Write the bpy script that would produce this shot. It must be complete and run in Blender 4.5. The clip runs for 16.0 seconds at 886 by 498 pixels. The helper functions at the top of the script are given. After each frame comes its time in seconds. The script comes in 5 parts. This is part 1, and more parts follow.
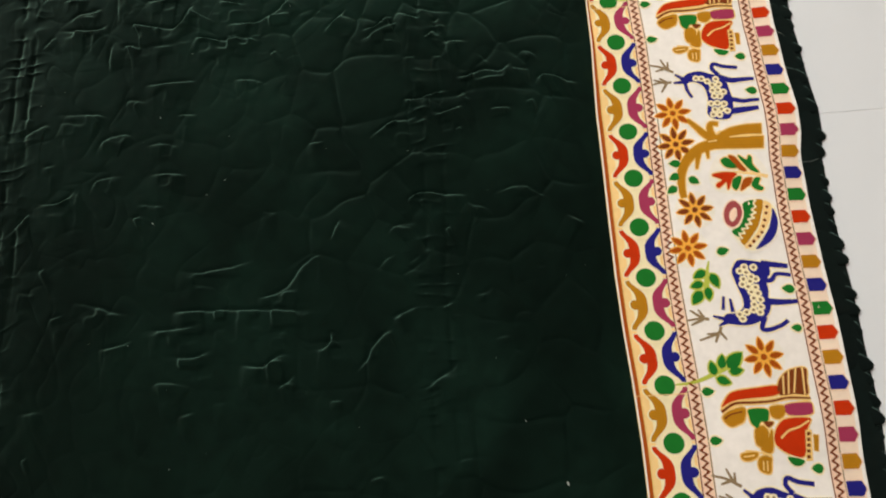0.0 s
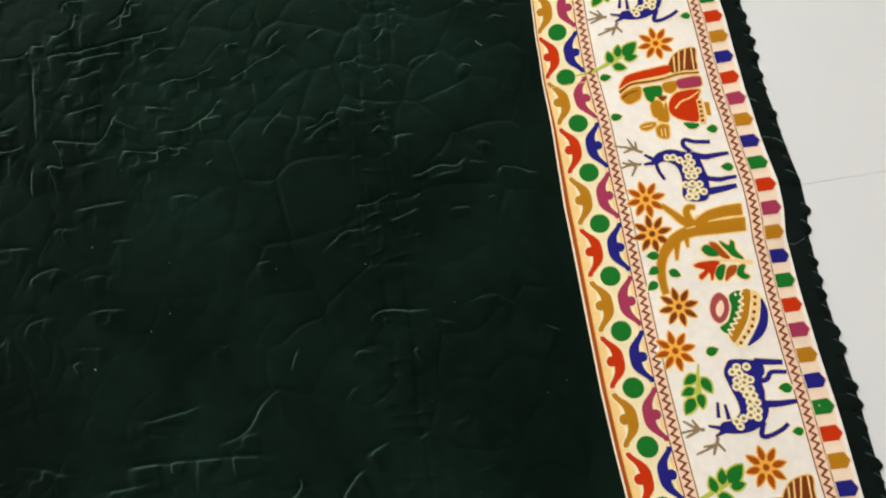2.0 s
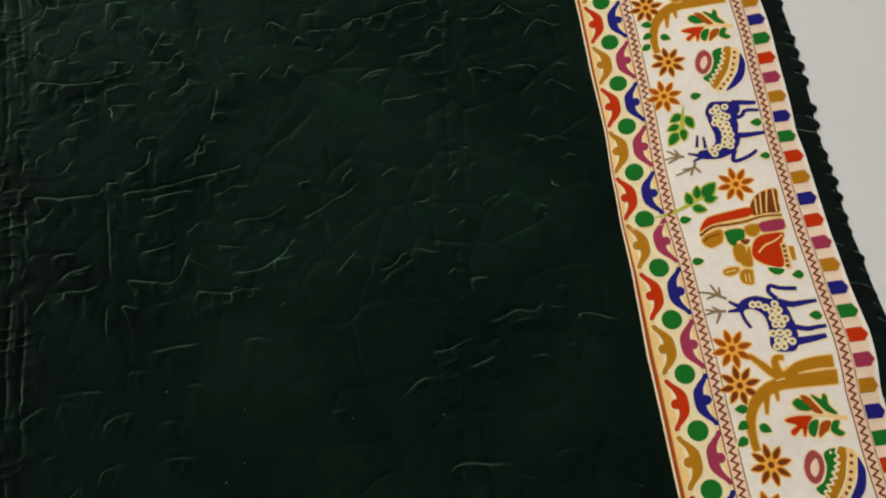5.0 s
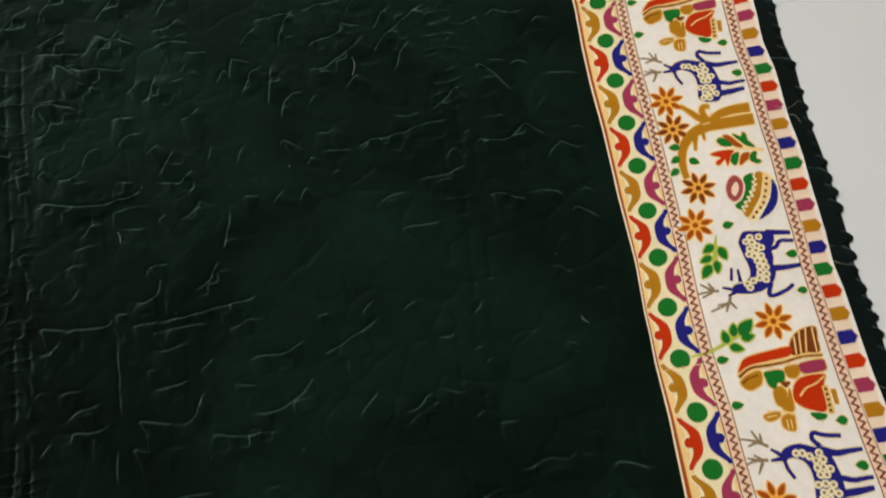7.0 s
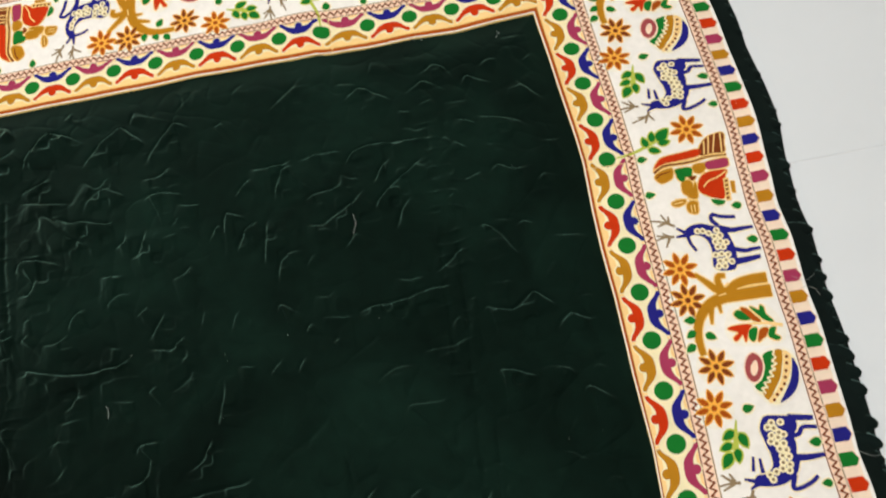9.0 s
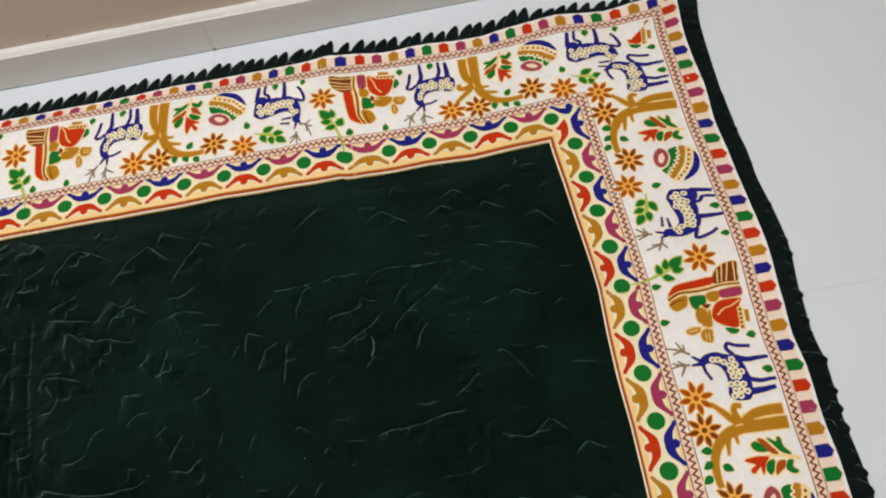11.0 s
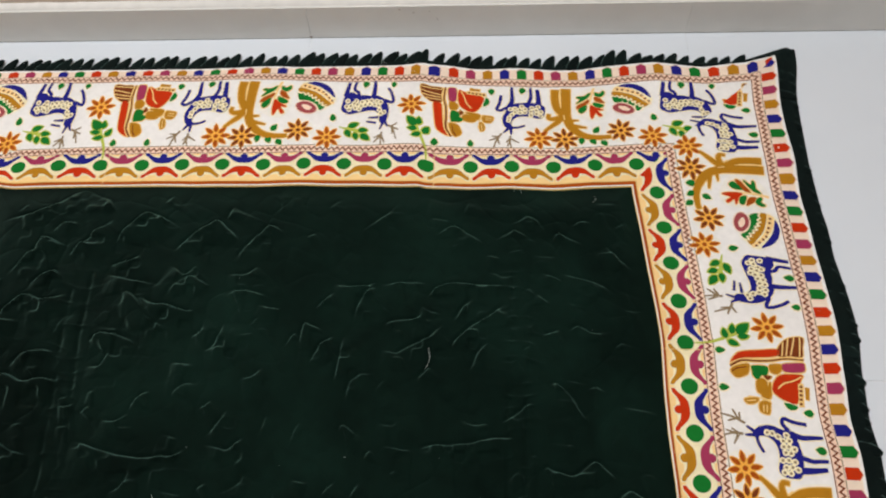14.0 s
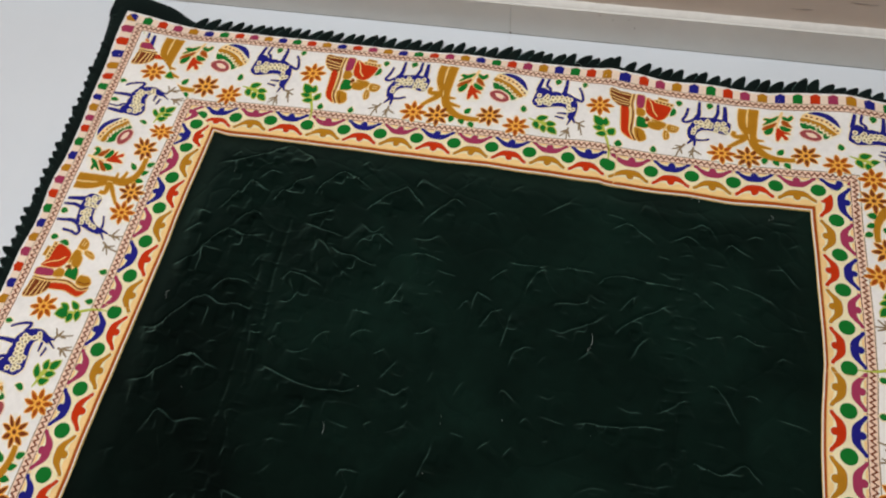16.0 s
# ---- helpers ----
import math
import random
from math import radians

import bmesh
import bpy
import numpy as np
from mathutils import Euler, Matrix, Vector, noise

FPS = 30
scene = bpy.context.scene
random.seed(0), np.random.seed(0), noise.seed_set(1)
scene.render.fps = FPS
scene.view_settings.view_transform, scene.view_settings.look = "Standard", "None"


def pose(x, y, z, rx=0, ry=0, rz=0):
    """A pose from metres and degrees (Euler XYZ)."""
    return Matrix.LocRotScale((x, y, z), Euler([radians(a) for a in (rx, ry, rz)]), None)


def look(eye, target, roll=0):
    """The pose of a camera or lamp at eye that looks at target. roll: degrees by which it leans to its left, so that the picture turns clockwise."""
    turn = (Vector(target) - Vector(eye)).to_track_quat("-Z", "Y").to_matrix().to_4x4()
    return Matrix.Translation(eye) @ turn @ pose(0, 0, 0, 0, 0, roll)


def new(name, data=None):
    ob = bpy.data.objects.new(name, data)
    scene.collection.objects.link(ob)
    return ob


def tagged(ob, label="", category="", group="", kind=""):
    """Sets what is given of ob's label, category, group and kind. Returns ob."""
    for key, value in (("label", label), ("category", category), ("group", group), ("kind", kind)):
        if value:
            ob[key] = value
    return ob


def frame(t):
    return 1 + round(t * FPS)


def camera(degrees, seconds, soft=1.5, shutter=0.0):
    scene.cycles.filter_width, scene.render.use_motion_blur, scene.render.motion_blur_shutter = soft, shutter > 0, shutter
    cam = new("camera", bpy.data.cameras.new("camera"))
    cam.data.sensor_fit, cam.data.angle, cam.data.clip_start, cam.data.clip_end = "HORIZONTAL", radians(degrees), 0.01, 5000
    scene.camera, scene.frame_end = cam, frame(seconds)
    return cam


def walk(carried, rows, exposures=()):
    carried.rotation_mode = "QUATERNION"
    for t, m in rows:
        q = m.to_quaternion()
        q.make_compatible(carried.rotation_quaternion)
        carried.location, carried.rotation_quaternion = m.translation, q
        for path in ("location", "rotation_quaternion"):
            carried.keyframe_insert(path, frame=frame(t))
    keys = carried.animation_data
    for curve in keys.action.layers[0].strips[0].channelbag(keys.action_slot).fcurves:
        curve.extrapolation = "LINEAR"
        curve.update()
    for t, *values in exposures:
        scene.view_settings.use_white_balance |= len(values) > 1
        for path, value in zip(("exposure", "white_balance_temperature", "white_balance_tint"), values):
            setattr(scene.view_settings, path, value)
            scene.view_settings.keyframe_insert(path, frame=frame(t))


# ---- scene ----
cam = camera(55.0, 16.0, soft=2.0, shutter=0.4)
PATH = [
    (0, (-0.135, -0.616, 0.904), (-0.301, 0.053, -0.973), -17.4),
    (0.5, (-0.143, -0.578, 0.888), (-0.305, 0.067, -0.998), -17.7),
    (1, (-0.127, -0.528, 0.879), (-0.277, 0.068, -1.024), -19.3),
    (1.5, (-0.11, -0.491, 0.875), (-0.226, 0.119, -1.026), -18.3),
    (2, (-0.111, -0.445, 0.882), (-0.228, 0.152, -1.023), -20.1),
    (2.5, (-0.119, -0.425, 0.892), (-0.238, 0.178, -1.012), -20.6),
    (3, (-0.12, -0.415, 0.898), (-0.259, 0.212, -0.996), -21.3),
    (3.5, (-0.129, -0.383, 0.894), (-0.281, 0.258, -0.994), -20.9),
    (4, (-0.132, -0.365, 0.895), (-0.306, 0.303, -0.982), -22.4),
    (6.5, (-0.171, -0.249, 0.926), (-0.305, 0.5, -0.924), -20.5),
    (7, (-0.169, -0.195, 0.926), (-0.294, 0.555, -0.924), -19.3),
    (7.5, (-0.174, -0.122, 0.928), (-0.283, 0.612, -0.93), -18.7),
    (8, (-0.168, -0.076, 0.939), (-0.245, 0.661, -0.919), -16.5),
    (8.5, (-0.162, -0.038, 0.937), (-0.244, 0.716, -0.914), -16.9),
    (9, (-0.166, -0.017, 0.953), (-0.241, 0.778, -0.881), -15.7),
    (9.5, (-0.167, 0.001, 0.964), (-0.259, 0.857, -0.841), -16.4),
    (12, (-0.163, 0.015, 0.996), (-0.215, 1.043, -0.718), -11.6),
    (12.5, (-0.179, 0.019, 0.995), (-0.231, 1.054, -0.715), -10.2),
    (13, (-0.203, 0.011, 0.995), (-0.261, 1.049, -0.714), -6.9),
    (13.5, (-0.229, 0.018, 0.995), (-0.3, 1.041, -0.722), -5.1),
    (14, (-0.243, 0.017, 0.992), (-0.327, 1.045, -0.722), -4.2),
    (14.5, (-0.272, -0.008, 1.008), (-0.45, 1.016, -0.701), -6.7),
    (15, (-0.288, -0.019, 1.019), (-0.566, 0.998, -0.681), -9.3),
    (15.5, (-0.308, -0.036, 1.023), (-0.646, 0.988, -0.661), -9.3),
    (16, (-0.315, -0.068, 1.025), (-0.668, 0.964, -0.651), -7.7),
]
EXPOSURES = [(0, 0.32, 7250, 10), (1.5, 0.43, 7100, 8), (2.5, 0.34, 7100, 8), (3.0, 0.20, 7150, 9), (3.5, 0.08, 7250, 8), (4.0, -0.07, 7300, 8), (6.5, 0.0, 7200, 9), (7.0, 0.06, 7150, 9),
             (7.5, 0.14, 7150, 10), (8.0, 0.30, 6950, 6), (8.5, 0.35, 6900, 6), (9.0, 0.37, 6850, 7), (9.5, 0.37, 6800, 8), (12.0, -0.02, 6600, 11), (12.5, 0.0, 6600, 11),
             (13.0, 0.0, 6600, 11), (13.5, 0.10, 6600, 11), (14.0, 0.15, 6600, 11), (14.5, 0.08, 6650, 11), (15.0, -0.05, 6600, 10), (16.0, -0.08, 6550, 10)]
walk(cam, [(t, look(eye, target, roll)) for t, eye, target, roll in PATH], EXPOSURES)

# ---- world and lamps ----
world = bpy.data.worlds.new("world")
scene.world = world
world.use_nodes = True
world.node_tree.nodes["Background"].inputs[0].default_value = (0.5, 0.55, 0.6, 1)
world.node_tree.nodes["Background"].inputs[1].default_value = 0.05


def area_lamp(name, m, sx, sy, watts, colour):
    data = bpy.data.lights.new(name, "AREA")
    data.shape, data.size, data.size_y, data.energy, data.color = "RECTANGLE", sx, sy, watts, colour
    ob = new(name, data)
    ob.matrix_world = m
    return ob


# an assumed tube light under the ceiling, out of view, placed to suit the shading
TUBE = (-0.75, 0.40, 2.58)
area_lamp("tube_light", look(TUBE, (TUBE[0], TUBE[1], 0)), 1.2, 0.06, 43, (0.95, 0.98, 1.0))


# ---- materials ----
def material(name, colour, rough=0.8, vary=0.12, scale=40.0, bump=0.0, bump_scale=400.0, spec=0.3, sheen=0.0,
             sheen_tint=(1, 1, 1), per_object=0.0, stain=0.0):
    """A Principled material with colour variation at two scales and a fine relief, in object space."""
    mat = bpy.data.materials.new(name)
    mat.use_nodes = True
    nt = mat.node_tree
    n, link = nt.nodes, nt.links.new
    bsdf = n["Principled BSDF"]
    bsdf.inputs["Roughness"].default_value = rough
    bsdf.inputs["Specular IOR Level"].default_value = spec
    geo = n.new("ShaderNodeNewGeometry")
    big, fine = n.new("ShaderNodeTexNoise"), n.new("ShaderNodeTexNoise")
    big.inputs["Scale"].default_value, fine.inputs["Scale"].default_value = scale * 0.12, scale
    big.inputs["Detail"].default_value, fine.inputs["Detail"].default_value = 4, 5
    link(geo.outputs["Position"], big.inputs["Vector"])
    link(geo.outputs["Position"], fine.inputs["Vector"])
    add = n.new("ShaderNodeMath")
    add.operation = "ADD"
    link(big.outputs[0], add.inputs[0])
    link(fine.outputs[0], add.inputs[1])
    ramp = n.new("ShaderNodeMapRange")
    ramp.inputs[1].default_value, ramp.inputs[2].default_value = 0.6, 1.4
    ramp.inputs[3].default_value, ramp.inputs[4].default_value = 1 - vary, 1 + vary
    link(add.outputs[0], ramp.inputs[0])
    value = ramp.outputs[0]
    if per_object:
        info, mul = n.new("ShaderNodeObjectInfo"), n.new("ShaderNodeMapRange")
        mul.inputs[3].default_value, mul.inputs[4].default_value = 1 - per_object, 1 + per_object
        link(info.outputs["Random"], mul.inputs[0])
        both = n.new("ShaderNodeMath")
        both.operation = "MULTIPLY"
        link(value, both.inputs[0])
        link(mul.outputs[0], both.inputs[1])
        value = both.outputs[0]
    tint = n.new("ShaderNodeVectorMath")
    tint.operation = "SCALE"
    tint.inputs[0].default_value = colour
    link(value, tint.inputs["Scale"])
    link(tint.outputs[0], bsdf.inputs["Base Color"])
    if bump:
        tex, b = n.new("ShaderNodeTexNoise"), n.new("ShaderNodeBump")
        tex.inputs["Scale"].default_value, tex.inputs["Detail"].default_value = bump_scale, 3
        link(geo.outputs["Position"], tex.inputs["Vector"])
        b.inputs["Strength"].default_value, b.inputs["Distance"].default_value = bump, 0.001
        link(tex.outputs[0], b.inputs["Height"])
        link(b.outputs[0], bsdf.inputs["Normal"])
    if sheen:
        bsdf.inputs["Sheen Weight"].default_value = sheen
        bsdf.inputs["Sheen Roughness"].default_value = 0.32
        bsdf.inputs["Sheen Tint"].default_value = (*sheen_tint, 1)
    return mat


VELVET = material("green_velvet", (0.0016, 0.0058, 0.0040), 0.9, 0.35, 60, 0.3, 900, 0.05, 0.09, (0.26, 0.62, 0.51))
VELVET.node_tree.nodes["Principled BSDF"].inputs["Sheen Roughness"].default_value = 0.2


def add_rim_gloss(mat, colour, rough, blend):
    """The raised pile shines where it is seen from the side."""
    nt = mat.node_tree
    n, link = nt.nodes, nt.links.new
    bsdf, out = n["Principled BSDF"], n["Material Output"]
    face, power, gloss, mix = n.new("ShaderNodeLayerWeight"), n.new("ShaderNodeMath"), n.new("ShaderNodeBsdfGlossy"), n.new("ShaderNodeMixShader")
    face.inputs["Blend"].default_value = blend
    power.operation = "POWER"
    power.inputs[1].default_value = 3.6
    gloss.inputs["Color"].default_value, gloss.inputs["Roughness"].default_value = (*colour, 1), rough
    link(face.outputs["Facing"], power.inputs[0])
    link(power.outputs[0], mix.inputs[0])
    link(bsdf.outputs[0], mix.inputs[1])
    link(gloss.outputs[0], mix.inputs[2])
    link(mix.outputs[0], out.inputs["Surface"])


def add_nap_and_light(mat, low, high):
    """Noise patches for crushed pile, and painted light: lighter to the right and in one corner."""
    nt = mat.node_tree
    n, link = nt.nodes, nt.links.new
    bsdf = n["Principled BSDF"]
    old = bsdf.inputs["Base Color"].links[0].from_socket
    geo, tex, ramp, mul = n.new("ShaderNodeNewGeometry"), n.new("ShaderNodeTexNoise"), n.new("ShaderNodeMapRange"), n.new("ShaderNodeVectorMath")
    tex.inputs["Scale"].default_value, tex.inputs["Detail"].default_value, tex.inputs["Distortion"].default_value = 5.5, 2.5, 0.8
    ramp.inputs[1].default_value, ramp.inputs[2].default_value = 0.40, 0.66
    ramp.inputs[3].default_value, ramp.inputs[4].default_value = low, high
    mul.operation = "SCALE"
    # light painted into the colour: dark at the left, rising towards the middle
    axes, side_light, both = n.new("ShaderNodeSeparateXYZ"), n.new("ShaderNodeMapRange"), n.new("ShaderNodeMath")
    side_light.inputs[1].default_value, side_light.inputs[2].default_value = -0.78, -0.42
    side_light.inputs[3].default_value, side_light.inputs[4].default_value = 0.55, 1.6
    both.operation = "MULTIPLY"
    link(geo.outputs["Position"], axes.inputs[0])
    link(axes.outputs[0], side_light.inputs[0])
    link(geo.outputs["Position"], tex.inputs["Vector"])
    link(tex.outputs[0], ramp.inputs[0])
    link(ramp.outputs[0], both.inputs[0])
    link(side_light.outputs[0], both.inputs[1])
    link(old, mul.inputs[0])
    # the corner round the left fan is painted lighter, for the light it catches
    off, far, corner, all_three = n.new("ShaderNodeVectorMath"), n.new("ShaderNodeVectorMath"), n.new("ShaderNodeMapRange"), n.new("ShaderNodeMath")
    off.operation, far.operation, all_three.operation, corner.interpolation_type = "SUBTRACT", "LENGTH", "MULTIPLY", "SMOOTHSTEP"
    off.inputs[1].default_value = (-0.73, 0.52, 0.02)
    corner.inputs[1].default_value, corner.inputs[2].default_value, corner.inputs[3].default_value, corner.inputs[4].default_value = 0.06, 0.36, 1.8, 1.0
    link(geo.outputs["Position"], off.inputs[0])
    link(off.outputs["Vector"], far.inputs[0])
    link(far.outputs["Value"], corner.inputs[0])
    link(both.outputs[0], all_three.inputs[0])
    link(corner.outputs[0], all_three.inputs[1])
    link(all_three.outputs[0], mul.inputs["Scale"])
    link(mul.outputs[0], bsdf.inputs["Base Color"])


add_nap_and_light(VELVET, 0.85, 1.45)
add_rim_gloss(VELVET, (0.45, 0.74, 0.66), 0.6, 0.5)
TRIM = material("dark_velvet_trim", (0.0035, 0.0085, 0.0075), 0.85, 0.3, 90, 0.5, 900, 0.1, 0.35, (0.35, 0.6, 0.55), 0.3)
COTTON = dict(rough=0.9, vary=0.08, scale=120, bump=0.3, bump_scale=1500, spec=0.08)
WHITE = material("white_cotton", (0.90, 0.87, 0.835), **COTTON)
CREAM = material("cream_print", (0.94, 0.66, 0.30), **COTTON)
PEACH = material("peach_print", (0.94, 0.69, 0.53), **COTTON)
PINK = material("pink_white_print", (0.92, 0.745, 0.60), **COTTON)
GOLD = material("gold_outline_print", (0.9, 0.6, 0.22), **COTTON)
RED = material("red_print", (0.56, 0.036, 0.006), **COTTON)
MUSTARD = material("mustard_print", (0.47, 0.205, 0.014), **COTTON)
BROWN = material("brown_print", (0.2, 0.045, 0.012), **COTTON)
GREEN = material("green_print", (0.008, 0.17, 0.024), **COTTON)
LIME = material("lime_print", (0.5, 0.55, 0.09), **COTTON)
NAVY = material("navy_print", (0.017, 0.017, 0.21), **COTTON)
PURPLE = material("purple_print", (0.37, 0.042, 0.105), **COTTON)
ORANGE = material("orange_print", (0.9, 0.43, 0.07), **COTTON)
PALE = material("pale_cream_print", (0.92, 0.82, 0.54), **COTTON)
RUST = material("rust_print", (0.38, 0.075, 0.008), **COTTON)
IVORY = material("ivory_print", (0.90, 0.855, 0.77), **COTTON)
MAUVE = material("mauve_print", (0.37, 0.075, 0.08), **COTTON)
TAUPE = material("taupe_print", (0.29, 0.21, 0.12), **COTTON)
TILE = material("glazed_tile", (0.75, 0.795, 0.845), 0.22, 0.025, 8, 0.03, 60, 0.5, per_object=0.012)
GROUT = material("tile_grout", (0.72, 0.74, 0.76), 0.9, 0.2, 80)
SKIRT = material("skirting_tile", (0.71, 0.70, 0.665), 0.5, 0.05, 25, 0.05, 90, 0.3, per_object=0.02)
LEDGE = material("white_cement", (0.78, 0.76, 0.72), 0.8, 0.1, 60, 0.4, 300)
PAINT = material("beige_wall_paint", (0.60, 0.51, 0.445), 0.75, 0.06, 14, 0.25, 160)
CEILING = material("ceiling_paint", (0.78, 0.77, 0.74), 0.9, 0.03, 10)
LINT = material("pale_lint", (0.42, 0.45, 0.43), 0.9, 0.2, 300)
SCUFF = material("dark_scuff", (0.28, 0.24, 0.21), 0.9, 0.2, 100)
PLASTIC = material("white_plastic", (0.75, 0.75, 0.75), 0.4, 0.02, 20)
PRINTS = [WHITE, CREAM, PEACH, PINK, GOLD, RED, MUSTARD, BROWN, GREEN, LIME, NAVY, PURPLE, TAUPE, ORANGE, RUST, PALE, MAUVE, IVORY]
(C_WHITE, C_CREAM, C_PEACH, C_PINK, C_GOLD, C_RED, C_MUSTARD, C_BROWN, C_GREEN, C_LIME, C_NAVY, C_PURPLE, C_TAUPE, C_ORANGE, C_RUST, C_PALE, C_MAUVE, C_IVORY) = range(18)


# ---- mesh helpers ----
def mesh_object(name, verts, faces, mats, parent=None, label="", indices=None, smooth=False):
    me = bpy.data.meshes.new(name)
    me.from_pydata([tuple(v) for v in verts], [], [tuple(f) for f in faces])
    for m in mats:
        me.materials.append(m)
    if indices is not None:
        me.polygons.foreach_set("material_index", np.asarray(indices, dtype=np.int32))
    if smooth:
        me.polygons.foreach_set("use_smooth", np.ones(len(me.polygons), dtype=bool))
    me.update()
    ob = new(name, me)
    ob.parent = parent
    if label:
        ob["label"] = label
    return ob


def box(name, lo, hi, mat, parent=None, label="", bevel=0.0):
    bm = bmesh.new()
    bmesh.ops.create_cube(bm, size=1)
    for v in bm.verts:
        v.co = Vector([(lo[i] + hi[i]) / 2 + v.co[i] * (hi[i] - lo[i]) for i in range(3)])
    if bevel:
        bmesh.ops.bevel(bm, geom=bm.edges[:], offset=bevel, segments=2, affect="EDGES")
    me = bpy.data.meshes.new(name)
    bm.to_mesh(me)
    bm.free()
    me.materials.append(mat)
    ob = new(name, me)
    ob.parent = parent
    if label:
        ob["label"] = label
    return ob


_table = np.random.RandomState(5).rand(256, 256)


def vnoise(x, y, size, shift=0):
    """Smooth value noise in 0..1 with features of the given size in metres."""
    x, y = np.asarray(x) / size + 37.3 + shift * 11.7, np.asarray(y) / size + 61.9 + shift * 5.3
    i, j = np.floor(x).astype(int), np.floor(y).astype(int)
    f, g = x - i, y - j
    f, g = f * f * f * (f * (6 * f - 15) + 10), g * g * g * (g * (6 * g - 15) + 10)
    a, b = _table[i % 256, j % 256], _table[(i + 1) % 256, j % 256]
    c, d = _table[i % 256, (j + 1) % 256], _table[(i + 1) % 256, (j + 1) % 256]
    return (a * (1 - f) + b * f) * (1 - g) + (c * (1 - f) + d * f) * g


def cell_edges(x, y, size):
    """How far a place lies from the border between two cells of an uneven net, in metres."""
    i, j = np.floor(x / size).astype(int), np.floor(y / size).astype(int)
    one, two = np.full(x.shape, 9.0), np.full(x.shape, 9.0)
    for di in (-1, 0, 1):
        for dj in (-1, 0, 1):
            px = (i + di + 0.1 + 0.8 * _table[(i + di) % 256, (j + dj) % 256]) * size
            py = (j + dj + 0.1 + 0.8 * _table[(j + dj + 91) % 256, (i + di + 37) % 256]) * size
            d = np.hypot(x - px, y - py)
            two = np.minimum(two, np.maximum(one, d))
            one = np.minimum(one, d)
    return two - one


def step(x, a, b):
    t = np.clip((np.asarray(x) - a) / (b - a), 0, 1)
    return t * t * (3 - 2 * t)


# ---- the room ----
WALL_Y, RISE, DEEP = 1.009, 0.064, 0.017
TX, TY = 0.595, 0.587
X0, X1, Y0 = -0.511 - 3 * TX, 0.084 + 3 * TX, WALL_Y - 6 * TY
ROOM_H = 2.7

floor = tagged(box("floor", (X0 - 0.1, Y0 - 0.1, -0.12), (X1 + 0.1, WALL_Y + 0.15, -0.0008), GROUT),
               "pale glazed tile floor with thin grey joints", "floor", kind="structure")


def floor_tile(x, y):
    g = 0.0005
    return box("tile", (x + g, y + g, -0.011), (x + TX - g, y + TY - g, 0.0), TILE, floor, bevel=0.0005)


def wall(name, lo, hi, label):
    return tagged(box(name, lo, hi, PAINT), label, "wall", kind="structure")


north = wall("wall_north", (X0 - 0.1, WALL_Y + DEEP, -0.1), (X1 + 0.1, WALL_Y + 0.15, ROOM_H), "beige painted plaster wall with faint scuffs")
wall("wall_south", (X0 - 0.1, Y0 - 0.1, -0.1), (X1 + 0.1, Y0, ROOM_H), "plain beige painted wall behind the camera")
wall("wall_east", (X1, Y0, -0.1), (X1 + 0.1, WALL_Y + DEEP, ROOM_H), "plain beige painted side wall")
west = wall("wall_west", (X0 - 0.1, Y0, -0.1), (X0, WALL_Y + DEEP, ROOM_H), "plain beige painted side wall")
tagged(box("ceiling", (X0 - 0.1, Y0 - 0.1, ROOM_H), (X1 + 0.1, WALL_Y + 0.15, ROOM_H + 0.1), CEILING),
       "plain white painted ceiling", "ceiling", kind="structure")

baseboard = tagged(box("baseboard", (X0, WALL_Y + 0.002, 0.0), (X1, WALL_Y + DEEP, RISE - 0.004), GROUT),
                   "low grey tile skirting with white cement ledge along the wall", "skirting", kind="structure")
for i in range(6):
    x = -0.511 + (i - 3) * TX
    box("skirting_tile", (x + 0.00015, WALL_Y, 0.0005), (x + TX - 0.00015, WALL_Y + 0.01, RISE), SKIRT, baseboard, bevel=0.0004)


def ledge():
    """The uneven white cement that fills the top of the skirting."""
    n = 260
    xs = np.linspace(X0, X1, n)
    front = WALL_Y + 0.003 + 0.0015 * (vnoise(xs, 0 * xs, 0.03) - 0.5)
    high = RISE + 0.0015 + 0.0015 * vnoise(xs, 0 * xs + 3, 0.02)
    verts = [(x, f, RISE - 0.005) for x, f in zip(xs, front)] + [(x, f + 0.001, h) for x, f, h in zip(xs, front, high)]
    verts += [(x, WALL_Y + DEEP + 0.001, h + 0.002) for x, h in zip(xs, high)]
    faces = [(r * n + k, r * n + k + 1, (r + 1) * n + k + 1, (r + 1) * n + k) for r in range(2) for k in range(n - 1)]
    mesh_object("ledge", verts, faces, [LEDGE], baseboard, "rough white cement ledge", smooth=True)


ledge()

# unseen fixture, added to go with the assumed tube lamp
lamp = tagged(new("ceiling_light"), "white tube light assumed under the ceiling, out of view", "light")
lamp.location = (TUBE[0], TUBE[1], ROOM_H)
box("housing", (-0.64, -0.03, -0.09), (0.64, 0.03, -0.04), PLASTIC, lamp, bevel=0.006)
for side in (-1, 1):
    box("hanger", (side * 0.5 - 0.006, -0.006, -0.045), (side * 0.5 + 0.006, 0.006, 0.0), PLASTIC, lamp, bevel=0.001)

